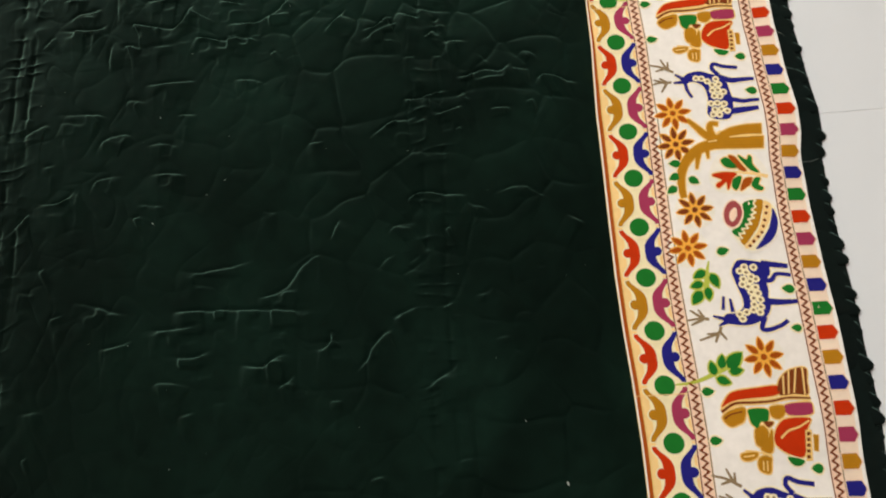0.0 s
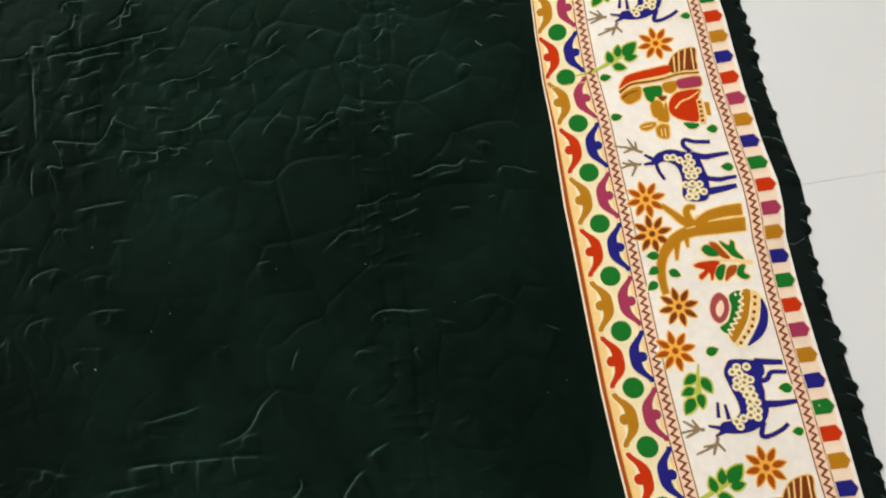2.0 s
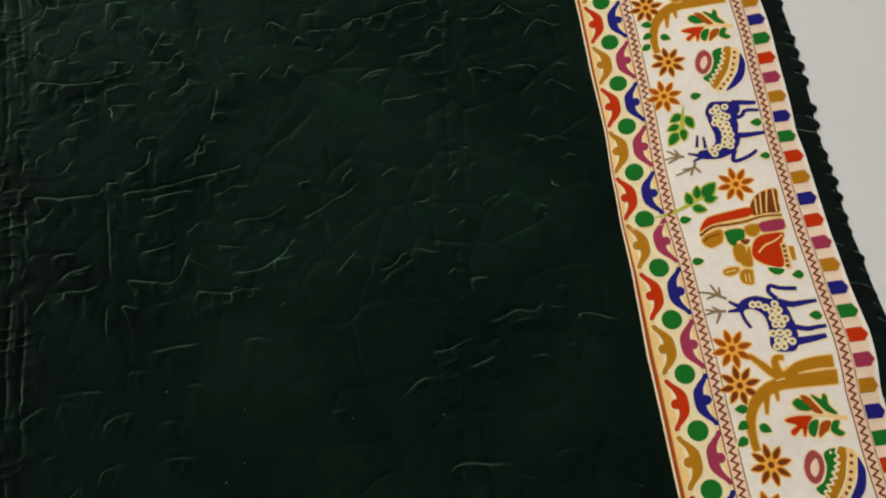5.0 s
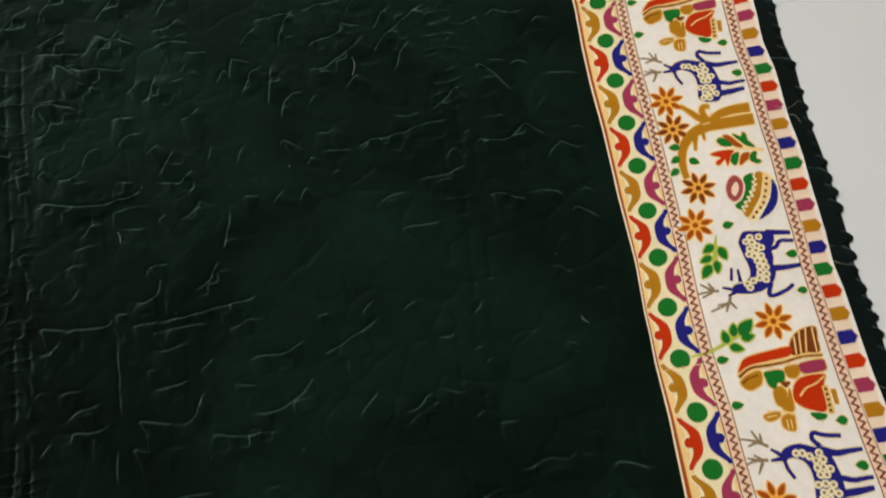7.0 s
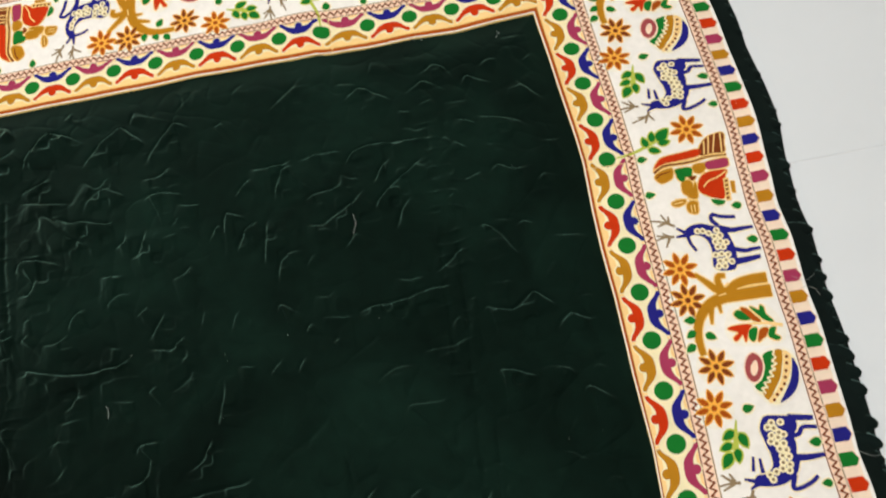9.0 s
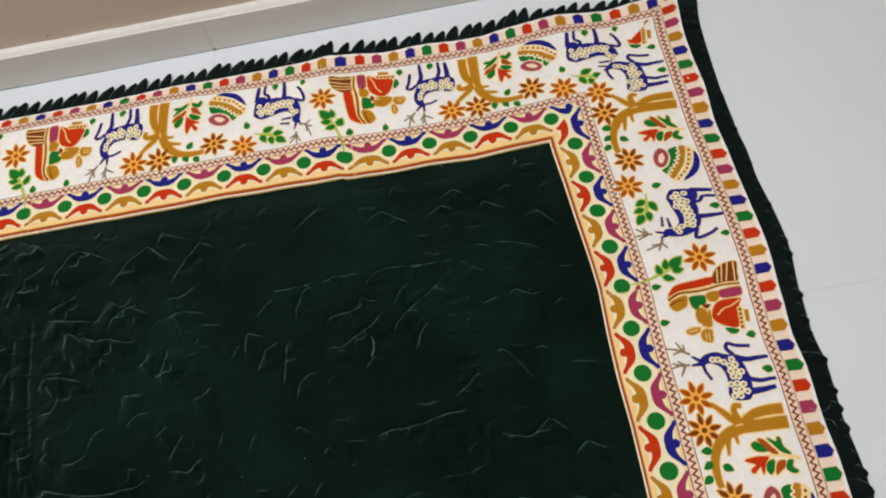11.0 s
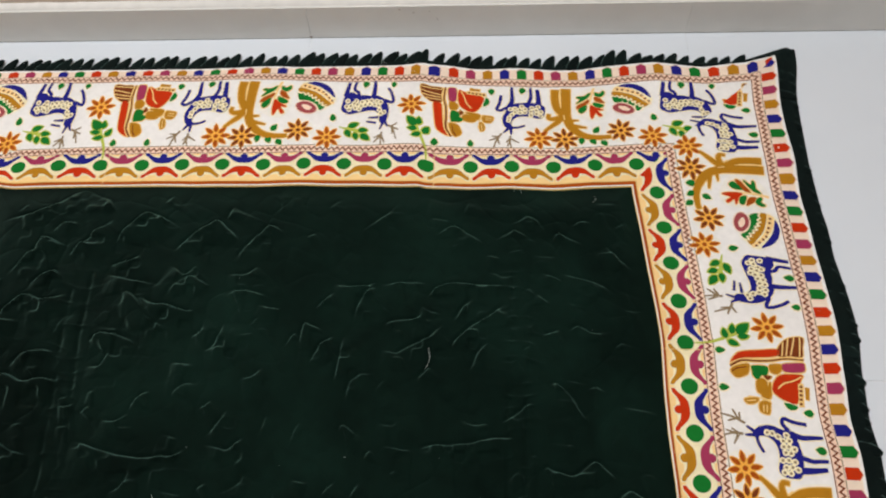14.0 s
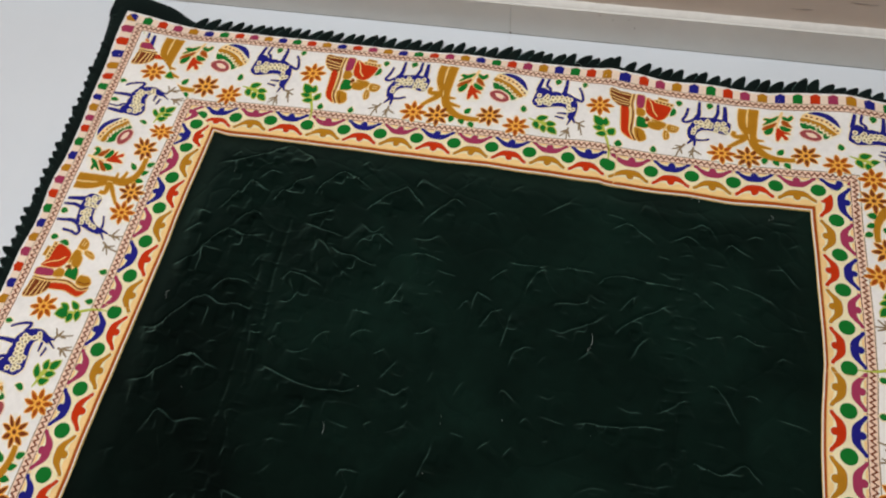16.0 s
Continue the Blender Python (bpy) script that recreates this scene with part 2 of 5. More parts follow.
# ---- the quilt: its shape ----
RIGHT_C, TOP_C, LEFT_C, BOTTOM_C = 0.0, 0.744, -0.955, -1.2
IN, OUT = 0.0335, 0.193
PERIOD = 0.4656
BOW_Y = [-1.4, -0.52, -0.46, -0.404, -0.346, -0.289, -0.17, -0.06, 0.0, 0.058, 0.117, 0.175, 0.233, 0.291, 0.35, 0.406, 0.466, 0.526, 0.582, 0.638, 0.695, 0.76, 1.0]
BOW_X = [0.010, 0.010, 0.008, 0.005, 0.003, 0.003, 0.004, 0.003, 0.000, 0.001, 0.005, 0.007, 0.009, 0.010, 0.009, 0.010, 0.013, 0.011, 0.008, 0.006, 0.003, 0.001, 0.0]


TOP_X = [-1.2, -0.95, -0.895, -0.837, -0.779, -0.72, -0.662, -0.604, -0.55, -0.487, -0.434, -0.320, -0.310, -0.25, -0.20, -0.14, -0.081, -0.026, 0.2]
TOP_Y = [-0.004, -0.007, -0.001, 0.001, 0.003, 0.003, 0.003, 0.001, 0.001, 0.002, 0.000, 0.000, -0.004, -0.005, -0.004, -0.008, -0.005, -0.003, 0.0]


HEM_X = [-1.2, -0.8, -0.547, -0.434, -0.324, -0.245, -0.171, -0.112, -0.088, -0.03, 0.023, 0.06, 0.095, 0.15, 0.178, 0.212, 0.25]
HEM_Y = [-0.006, -0.010, -0.007, 0.000, 0.005, -0.005, -0.007, -0.009, -0.010, -0.004, 0.001, -0.003, -0.008, -0.006, 0.005, 0.019, 0.024]


SIDE_Y = [-0.6, -0.39, -0.34, -0.29, -0.22, -0.19, -0.16, -0.123, -0.085, -0.05, 0.0, 0.046, 0.077, 0.11, 0.14, 0.18, 0.25, 0.29, 0.33, 0.37, 0.41, 0.45, 0.6]
SIDE_X = [-0.006, -0.008, -0.009, -0.0075, -0.006, 0.0, 0.002, -0.001, -0.005, -0.009, -0.008, -0.009, -0.011, -0.009, -0.008, -0.007, -0.006, -0.003, 0.0, -0.001, 0.002, 0.002, 0.0]
SEAM_Y = [-0.5, -0.3, -0.15, -0.08, -0.02, 0.03, 0.11, 0.2, 0.35, 0.5, 0.7]
SEAM_X = [0.001, 0.001, 0.0, 0.003, 0.006, 0.008, 0.008, 0.004, 0.003, 0.003, 0.0]


PUFF_X = [-1.15, -0.953, -0.895, -0.837, -0.779, -0.72, -0.662, -0.604, -0.546, -0.488, -0.43, -0.36]
PUFF_Y = [0.006, 0.017, 0.017, 0.014, 0.014, 0.015, 0.013, 0.016, 0.015, 0.009, 0.004, 0.0]
DRAG_Y = [0.36, 0.43, 0.489, 0.548, 0.606, 0.664, 0.70, 0.744]
DRAG_X = [0.0, 0.001, 0.004, 0.008, 0.010, 0.018, 0.012, 0.0]
SLIDE_X = [-0.74, -0.66, -0.55, -0.37, -0.32, -0.29]
SLIDE_Y = [0.0, -0.003, -0.006, -0.006, -0.007, 0.0]


def warp(x, y):
    """Moves points of the straight pattern to fit the camera's view of the loosely laid cloth."""
    x, y = np.asarray(x, float), np.asarray(y, float)
    out_r, out_t = np.clip((x - RIGHT_C) / OUT, 0, 1.2), np.clip((y - TOP_C) / OUT, 0, 1.2)
    out_l = np.clip((LEFT_C - x) / OUT, 0, 1.2)
    bow = np.interp(y, BOW_Y, BOW_X)
    dx = bow * (1 - 0.45 * np.clip(out_r, 0, 1)) * step(x, -0.4, -0.05)
    dx = dx + 0.0045 * out_r**2 * (vnoise(y, 0 * y, 0.11) - 0.45) * 2
    dx = dx + out_r**2 * np.interp(y, SIDE_Y, SIDE_X) + np.interp(y, SEAM_Y, SEAM_X) * step(-x, 0.02, 0.0335) * (1 - step(-x, 0.06, 0.14))
    left = step(-x, 0.5, 0.9)
    dx = dx - left * (0.035 * (np.clip(y, -0.6, 0.75) - 0.27) + 0.05 * out_l * np.clip(y - 0.4, 0, 0.6))
    dy = out_t * np.interp(x, HEM_X, HEM_Y) - 0.004 * step(TOP_C - y, 0.018, 0.034) * step(y, 0.45, 0.7)
    dy = dy + step(y, 0.45, 0.7) * (1 - 0.5 * np.clip(out_t, 0, 1)) * np.interp(x, TOP_X, TOP_Y)
    # along the top and the left side the print is shifted to fit the camera's view, the outer half of both further
    dx = dx + step(y, 0.62, 0.70) * np.interp(x, SLIDE_X, SLIDE_Y)
    dy = dy + step(out_t, 0.15, 0.8) * (1 - 0.55 * step(out_t, 0.84, 1.0)) * np.interp(x, PUFF_X, PUFF_Y)
    dy = dy + step(-x, 0.89, 0.93) * np.interp(y, DRAG_Y, DRAG_X) + 0.014 * step(out_l, 0.28, 0.5) * (1 - step(out_t, 0.1, 0.7))
    dx = dx + 0.007 * step(out_l, 0.86, 1.0) * (1 - step(out_t, 0.0, 0.4))
    near_tl = np.exp(-((x + 1.17) / 0.10) ** 2)
    dy = dy + out_t**2 * 0.032 * near_tl
    dx = dx + out_r**2 * (0.009 * step(y, 0.66, 0.76) + 0.007 * step(y, 0.84, 0.93)) - out_l**2 * 0.012 * np.exp(-((y - 0.95) / 0.07) ** 2)
    return x + dx, y + dy


def border_height(x, y):
    """The height of the border cloth over the floor, by its place in the straight pattern."""
    x, y = np.asarray(x, float), np.asarray(y, float)
    out = np.maximum(np.maximum(x - RIGHT_C, y - TOP_C), np.maximum(LEFT_C - x, BOTTOM_C - y))
    z = 0.0142 + 0.005 * (vnoise(x, y, 0.14) - 0.5) + 0.0036 * (vnoise(x, y, 0.05, 1) - 0.5)
    z = z + 0.003 * np.clip((0.10 - out) / 0.1335, 0, 1)
    edge = step(out, 0.10, 0.20)
    ripple = 0.007 * (vnoise(x, y, 0.065, 2) - 0.35)
    return z * (1 - edge) + (0.0105 + ripple) * edge


# ---- the quilted velvet panel ----
def spline(points, n=10, closed=False):
    """A Catmull-Rom curve through the points, n steps to each span."""
    p = np.asarray(points, float)
    q = np.vstack([p[-1:], p, p[:2]]) if closed else np.vstack([2 * p[0] - p[1], p, 2 * p[-1] - p[-2]])
    t = np.linspace(0, 1, n, endpoint=False)[:, None]
    out = []
    for k in range(len(p) if closed else len(p) - 1):
        a, b, c, d = q[k], q[k + 1], q[k + 2], q[k + 3]
        out.append(0.5 * (2 * b + (c - a) * t + (2 * a - 5 * b + 4 * c - d) * t**2 + (3 * b - a - 3 * c + d) * t**3))
    if not closed:
        out.append(p[-1:])
    return np.vstack(out)


FRAME_L, FRAME_R, FRAME_T = -0.762, -0.182, 0.568
PANEL = (LEFT_C + IN - 0.006, RIGHT_C - IN + 0.006, BOTTOM_C + IN - 0.006, TOP_C - IN + 0.006)


def stitched_curves():
    """The double line of stitching that frames the middle of the quilt."""
    out = []
    low = -0.75
    for x in (FRAME_L - 0.011, FRAME_L + 0.011, FRAME_R, FRAME_R - 0.022):
        drift = 0.02 if x < -0.5 else -0.03
        ys = np.linspace(low, FRAME_T - 0.004, 30)
        out.append(np.stack([x + drift * np.clip((0.55 - ys) / 0.55, 0, 1) + 0.002 * np.sin(ys * 23), ys], 1))
    # the hand-guided stitching wanders
    return [c + 0.006 * np.stack([vnoise(c[:, 0], c[:, 1], 0.045, 21) - 0.5, vnoise(c[:, 0], c[:, 1], 0.045, 22) - 0.5], 1) for c in out]


# the free stitching of the quilt, in millimetres, placed along the bright crest lines of the camera's view: scrolls,
# fans and the lattice round them, deep, plain and faint
DEEP_A = [
    [(-735, 604), (-721, 637), (-702, 659), (-683, 662), (-646, 636)], [(-653, 600), (-635, 622), (-616, 639), (-597, 651), (-579, 634), (-565, 618)],
    [(-792, 593), (-771, 621), (-740, 653)], [(-868, 563), (-851, 587), (-836, 609), (-827, 624), (-809, 618), (-792, 610)],
    [(-836, 543), (-820, 561), (-802, 570), (-787, 557)], [(-434, 551), (-414, 548), (-391, 548), (-375, 555)],
    [(-314, 531), (-301, 545), (-279, 553), (-244, 551), (-202, 550)], [(-405, 489), (-401, 516), (-388, 540), (-374, 548)],
    [(-694, 538), (-667, 521), (-647, 519), (-624, 511), (-609, 510)], [(-281, 495), (-269, 514), (-251, 534)], [(-709, 547), (-686, 527), (-662, 498), (-632, 481)],
]
DEEP_B = [
    [(-903, 461), (-875, 480), (-859, 508), (-833, 535), (-810, 527), (-780, 534)], [(-369, 489), (-351, 498), (-324, 501), (-321, 514)],
    [(-286, 451), (-273, 474), (-254, 492), (-233, 505), (-213, 524)], [(-593, 454), (-581, 458), (-575, 472), (-571, 493)],
    [(-368, 456), (-347, 453), (-331, 462), (-309, 474), (-289, 497)], [(-739, 462), (-731, 473), (-716, 478), (-689, 470), (-663, 455)],
    [(-458, 432), (-451, 452), (-439, 466), (-426, 474)], [(-261, 424), (-252, 447), (-235, 473)], [(-832, 428), (-818, 446), (-797, 454), (-775, 452)],
    [(-734, 432), (-716, 432), (-710, 445), (-707, 459)], [(-423, 407), (-420, 440), (-417, 474)],
]
DEEP_C = [
    [(-325, 414), (-314, 424), (-306, 435)], [(-408, 383), (-404, 407), (-394, 421), (-368, 424)],
    [(-918, 362), (-889, 363), (-867, 389), (-837, 422), (-807, 412), (-784, 416), (-759, 410)], [(-169, 406), (-159, 411), (-143, 399), (-132, 380), (-119, 360)],
    [(-670, 370), (-665, 386), (-656, 396), (-644, 399)], [(-224, 362), (-205, 373), (-185, 389)], [(-318, 328), (-303, 334), (-268, 335), (-233, 343), (-202, 345)],
    [(-575, 334), (-546, 328), (-535, 333), (-523, 343)], [(-733, 337), (-707, 330), (-677, 321), (-651, 317), (-627, 317), (-604, 320), (-590, 329)],
    [(-905, 281), (-878, 287), (-865, 302), (-847, 317), (-828, 335), (-803, 325), (-774, 317)],
]
DEEP_D = [
    [(-176, 301), (-171, 308), (-146, 299), (-128, 310), (-117, 315), (-106, 305), (-94, 290)], [(-677, 276), (-663, 280), (-656, 296), (-653, 315)],
    [(-104, 258), (-96, 272), (-85, 282), (-68, 273), (-51, 273)], [(-860, 213), (-849, 234), (-840, 252), (-814, 241), (-791, 247), (-769, 252)],
    [(-173, 229), (-164, 230), (-145, 223), (-121, 214)], [(-588, 207), (-581, 220), (-549, 219)], [(-533, 177), (-515, 186), (-505, 198), (-499, 215)],
    [(-610, 183), (-588, 177), (-574, 187), (-568, 211)], [(-89, 185), (-82, 195), (-68, 186), (-52, 173)], [(-628, 170), (-605, 165)],
    [(-726, 162), (-720, 168), (-691, 161), (-662, 157), (-638, 156), (-631, 165)],
]
DEEP_E = [
    [(-610, 149), (-593, 150), (-558, 150), (-524, 151), (-490, 155), (-469, 156), (-452, 163)], [(-727, 141), (-716, 135), (-701, 143), (-695, 157)],
    [(-585, 129), (-575, 136), (-551, 138), (-524, 138), (-494, 135)], [(-494, 128), (-478, 126), (-464, 132), (-437, 131)],
    [(-586, 117), (-566, 113), (-545, 117), (-525, 116)], [(-389, 73), (-362, 82), (-342, 91), (-324, 101), (-308, 110)],
    [(-473, 85), (-453, 87), (-427, 85), (-414, 91), (-400, 96)], [(-701, 82), (-684, 84), (-662, 82)], [(-594, 67), (-574, 70), (-553, 70), (-543, 73), (-534, 70)],
    [(-691, 49), (-677, 58), (-656, 63), (-642, 64)],
]
DEEP_F = [
    [(-603, 30), (-598, 36), (-575, 30), (-545, 25), (-532, 34), (-528, 49), (-520, 57)], [(-707, 38), (-676, 35), (-650, 34), (-632, 41)],
    [(-483, 24), (-451, 21), (-429, 26), (-412, 35), (-402, 43), (-394, 55)], [(-351, -7), (-342, 7), (-331, 18), (-320, 29)],
    [(-306, -7), (-284, -3), (-273, 8), (-260, 10)], [(-517, 12), (-502, 5), (-473, -1), (-451, 1), (-422, -7)], [(-611, -3), (-606, 7), (-592, 1), (-579, 0)],
    [(-308, -19), (-294, -16), (-280, -8), (-262, 0), (-252, -7)], [(-209, -34), (-192, -32), (-171, -38)],
    [(-192, -85), (-175, -83), (-157, -77), (-139, -81), (-125, -73)],
]
DEEP_G = [
    [(-102, -106), (-96, -95), (-85, -94), (-66, -102), (-40, -106)], [(-745, -115), (-726, -109), (-708, -99), (-695, -107)],
    [(-259, -120), (-252, -109), (-240, -108), (-223, -105), (-209, -101), (-196, -104)], [(-224, -131), (-204, -129), (-183, -122)],
    [(-297, -157), (-283, -146), (-270, -136), (-253, -135), (-234, -130)], [(-712, -203), (-681, -206), (-667, -201), (-657, -187)],
    [(-748, -245), (-734, -235), (-718, -217), (-706, -222)], [(-254, -243), (-249, -233), (-237, -229), (-208, -233), (-180, -237)],
    [(-426, -342), (-400, -336), (-384, -322), (-372, -305), (-349, -293)], [(-646, -332), (-621, -337), (-595, -345), (-570, -350)],
]
DEEP_H = [
    [(-522, -351), (-490, -351), (-457, -353), (-412, -356), (-355, -360)], [(-558, -370), (-527, -372), (-502, -369), (-476, -366)],
    [(-275, -376), (-263, -371), (-244, -363)], [(-611, -389), (-588, -386), (-564, -381)], [(-370, -404), (-349, -403), (-341, -394), (-341, -387), (-333, -390)],
    [(-536, -400), (-506, -404), (-487, -402), (-471, -395)], [(-318, -436), (-304, -422), (-294, -404), (-282, -392), (-272, -388)],
    [(-442, -416), (-429, -418), (-414, -419), (-405, -413), (-392, -408), (-373, -411)], [(-401, -443), (-388, -438), (-379, -429)],
    [(-252, -454), (-240, -453), (-225, -442), (-213, -434), (-204, -422)],
]
PLAIN_A = [
    [(-896, 653), (-853, 667), (-822, 684), (-796, 704), (-773, 698), (-751, 684), (-739, 668)], [(-587, 655), (-578, 675)],
    [(-204, 648), (-191, 656), (-179, 663), (-163, 650), (-156, 630)], [(-824, 628), (-804, 649), (-782, 647)], [(-306, 627), (-281, 646), (-261, 635), (-235, 615)],
    [(-226, 622), (-210, 632), (-195, 637), (-169, 618)], [(-154, 619), (-141, 634), (-124, 624), (-109, 612)],
    [(-572, 584), (-556, 610), (-542, 629), (-526, 644), (-503, 629)], [(-85, 619), (-75, 602), (-65, 586), (-50, 571)], [(-734, 576), (-713, 584), (-694, 595)],
    [(-653, 578), (-631, 566), (-617, 578)], [(-576, 564), (-551, 567), (-535, 579)], [(-170, 572), (-138, 556)],
]
PLAIN_B = [
    [(-900, 567), (-866, 557)], [(-733, 565), (-701, 557), (-655, 547)], [(-142, 570), (-122, 561), (-97, 550), (-80, 534)], [(-372, 550), (-343, 553), (-308, 551)],
    [(-655, 523), (-643, 548), (-624, 562), (-604, 553), (-586, 538)], [(-310, 531), (-286, 544)], [(-574, 531), (-558, 540), (-540, 538), (-509, 528)],
    [(-909, 516), (-875, 544)], [(-176, 537), (-159, 521)], [(-455, 513), (-443, 526), (-431, 539)], [(-815, 515), (-794, 527)],
    [(-536, 519), (-509, 514), (-498, 513)], [(-319, 518), (-292, 504)], [(-537, 489), (-525, 500)], [(-716, 516), (-693, 486), (-674, 473)],
    [(-614, 468), (-606, 474), (-598, 481), (-594, 498)], [(-173, 477), (-149, 483)],
]
PLAIN_C = [
    [(-145, 473), (-131, 488), (-111, 479), (-87, 480)], [(-472, 426), (-468, 486), (-457, 490), (-438, 481)], [(-490, 456), (-482, 472), (-474, 479)],
    [(-629, 438), (-595, 433)], [(-539, 416), (-524, 421), (-513, 431)], [(-125, 403), (-111, 406), (-96, 400)],
    [(-622, 385), (-618, 400), (-603, 409), (-584, 409)], [(-726, 399), (-712, 399)], [(-759, 389), (-747, 391)], [(-585, 376), (-570, 388)],
    [(-755, 376), (-737, 382)], [(-89, 382), (-69, 379), (-45, 375), (-40, 368)], [(-729, 369), (-716, 382)], [(-703, 364), (-685, 361), (-667, 370)],
    [(-271, 365), (-252, 359), (-230, 361)], [(-366, 361), (-349, 357), (-341, 365)],
]
PLAIN_D = [
    [(-573, 340), (-564, 351), (-556, 362), (-548, 377)], [(-754, 353), (-736, 356)], [(-414, 343), (-407, 358), (-389, 346), (-375, 335)],
    [(-625, 346), (-601, 339)], [(-365, 333), (-338, 329), (-317, 327)], [(-381, 316), (-372, 330)], [(-192, 323), (-182, 323)],
    [(-541, 301), (-528, 312), (-523, 324)], [(-352, 298), (-341, 307)], [(-221, 288), (-209, 301), (-201, 307)], [(-464, 292), (-440, 287)],
    [(-551, 273), (-537, 277), (-522, 287), (-517, 296), (-504, 289), (-493, 285)], [(-572, 279), (-560, 288)], [(-427, 272), (-419, 281), (-408, 291)],
    [(-395, 269), (-383, 289)], [(-630, 283), (-598, 274), (-582, 274)], [(-253, 269), (-233, 270), (-209, 271), (-186, 282)],
]
PLAIN_E = [
    [(-755, 264), (-743, 269)], [(-684, 263), (-663, 263), (-634, 264)], [(-307, 239), (-295, 251), (-278, 257), (-255, 255)],
    [(-483, 283), (-483, 260), (-489, 232), (-491, 224)], [(-696, 235), (-677, 241), (-652, 238)], [(-138, 227), (-113, 224), (-96, 218), (-89, 206)],
    [(-278, 196), (-273, 210), (-257, 210), (-238, 209), (-233, 219)], [(-698, 192), (-681, 200), (-667, 219)], [(-758, 161), (-737, 165)],
    [(-600, 162), (-571, 161)], [(-788, 142), (-778, 155)], [(-196, 131), (-178, 130)], [(-131, 131), (-114, 129), (-101, 121), (-89, 108)],
    [(-388, 120), (-368, 124)], [(-340, 104), (-330, 119), (-315, 131)], [(-289, 108), (-282, 113), (-268, 121)],
]
PLAIN_F = [
    [(-628, 168), (-624, 102), (-622, 30)], [(-215, 87), (-205, 95), (-200, 107)], [(-597, 91), (-584, 93), (-563, 88)], [(-530, 82), (-516, 90), (-513, 96)],
    [(-732, 78), (-722, 89), (-697, 86)], [(-252, 61), (-249, 70), (-236, 71), (-231, 80)], [(-491, 63), (-469, 56), (-443, 50)], [(-216, 50), (-201, 55)],
    [(-116, 44), (-102, 32)], [(-207, 32), (-196, 38)], [(-577, 24), (-562, 26)], [(-724, 9), (-714, 23), (-704, 31)], [(-258, 18), (-241, 8), (-227, 6)],
    [(-477, 4), (-450, 4)], [(-579, 1), (-533, 1)], [(-217, -5), (-206, 2)], [(-627, -35), (-627, 14)], [(-226, -26), (-214, -15)],
    [(-579, -56), (-542, -54), (-506, -54)],
]
PLAIN_G = [
    [(-463, -58), (-442, -60), (-420, -69)], [(-121, -64), (-111, -57), (-99, -64), (-93, -75)], [(-603, -86), (-597, -74), (-570, -79)], [(-128, -79), (-103, -83)],
    [(-698, -88), (-645, -89), (-621, -96)], [(-689, -97), (-650, -104)], [(-532, -99), (-504, -103)], [(-193, -111), (-177, -102)], [(-113, -127), (-103, -122)],
    [(-635, -152), (-629, -130), (-612, -121), (-593, -121), (-582, -130)], [(-158, -130), (-138, -130), (-126, -133)], [(-198, -152), (-186, -150)],
    [(-706, -157), (-684, -155)], [(-566, -179), (-534, -179), (-513, -183)], [(-637, -200), (-632, -183), (-614, -177), (-592, -178)],
    [(-575, -214), (-556, -219), (-538, -220)], [(-580, -235), (-567, -229)],
]
PLAIN_H = [
    [(-159, -241), (-139, -232), (-120, -231), (-102, -243), (-94, -254)], [(-186, -242), (-177, -250), (-165, -254), (-156, -269)],
    [(-343, -280), (-336, -267), (-330, -254)], [(-279, -282), (-270, -269), (-253, -266), (-241, -267)], [(-80, -268), (-57, -282)], [(-213, -277), (-204, -273)],
    [(-698, -293), (-688, -287)], [(-519, -304), (-499, -306), (-479, -305), (-453, -302), (-427, -294)], [(-255, -314), (-239, -305)], [(-721, -314), (-695, -318)],
    [(-677, -349), (-655, -346)], [(-183, -355), (-171, -353), (-164, -347)], [(-220, -368), (-208, -360)], [(-402, -384), (-390, -380)],
    [(-148, -417), (-139, -422)], [(-543, -432), (-530, -430), (-504, -433), (-488, -437)], [(-704, -456), (-669, -454)],
]
PLAIN_I = [
    [(-343, -461), (-325, -461)], [(-508, -467), (-487, -464)], [(-694, -505), (-684, -502)], [(-303, -544), (-281, -539)],
]
FAINT_A = [
    [(-676, 679), (-665, 694)], [(-89, 682), (-74, 683), (-48, 680)], [(-447, 670), (-435, 682), (-426, 689)], [(-517, 663), (-513, 680), (-524, 693)],
    [(-266, 665), (-258, 687)], [(-877, 670), (-863, 682)], [(-403, 633), (-371, 658), (-346, 680)], [(-310, 660), (-281, 653)],
    [(-124, 645), (-111, 653), (-96, 651)], [(-70, 638), (-51, 652)], [(-477, 623), (-465, 631)], [(-211, 599), (-189, 608)], [(-180, 597), (-144, 596)],
    [(-237, 598), (-216, 592)], [(-241, 575), (-214, 564), (-198, 569)], [(-197, 537), (-182, 547)], [(-140, 525), (-112, 514)], [(-79, 512), (-44, 510)],
    [(-789, 472), (-773, 509)], [(-557, 476), (-526, 478)], [(-199, 455), (-187, 463)],
]
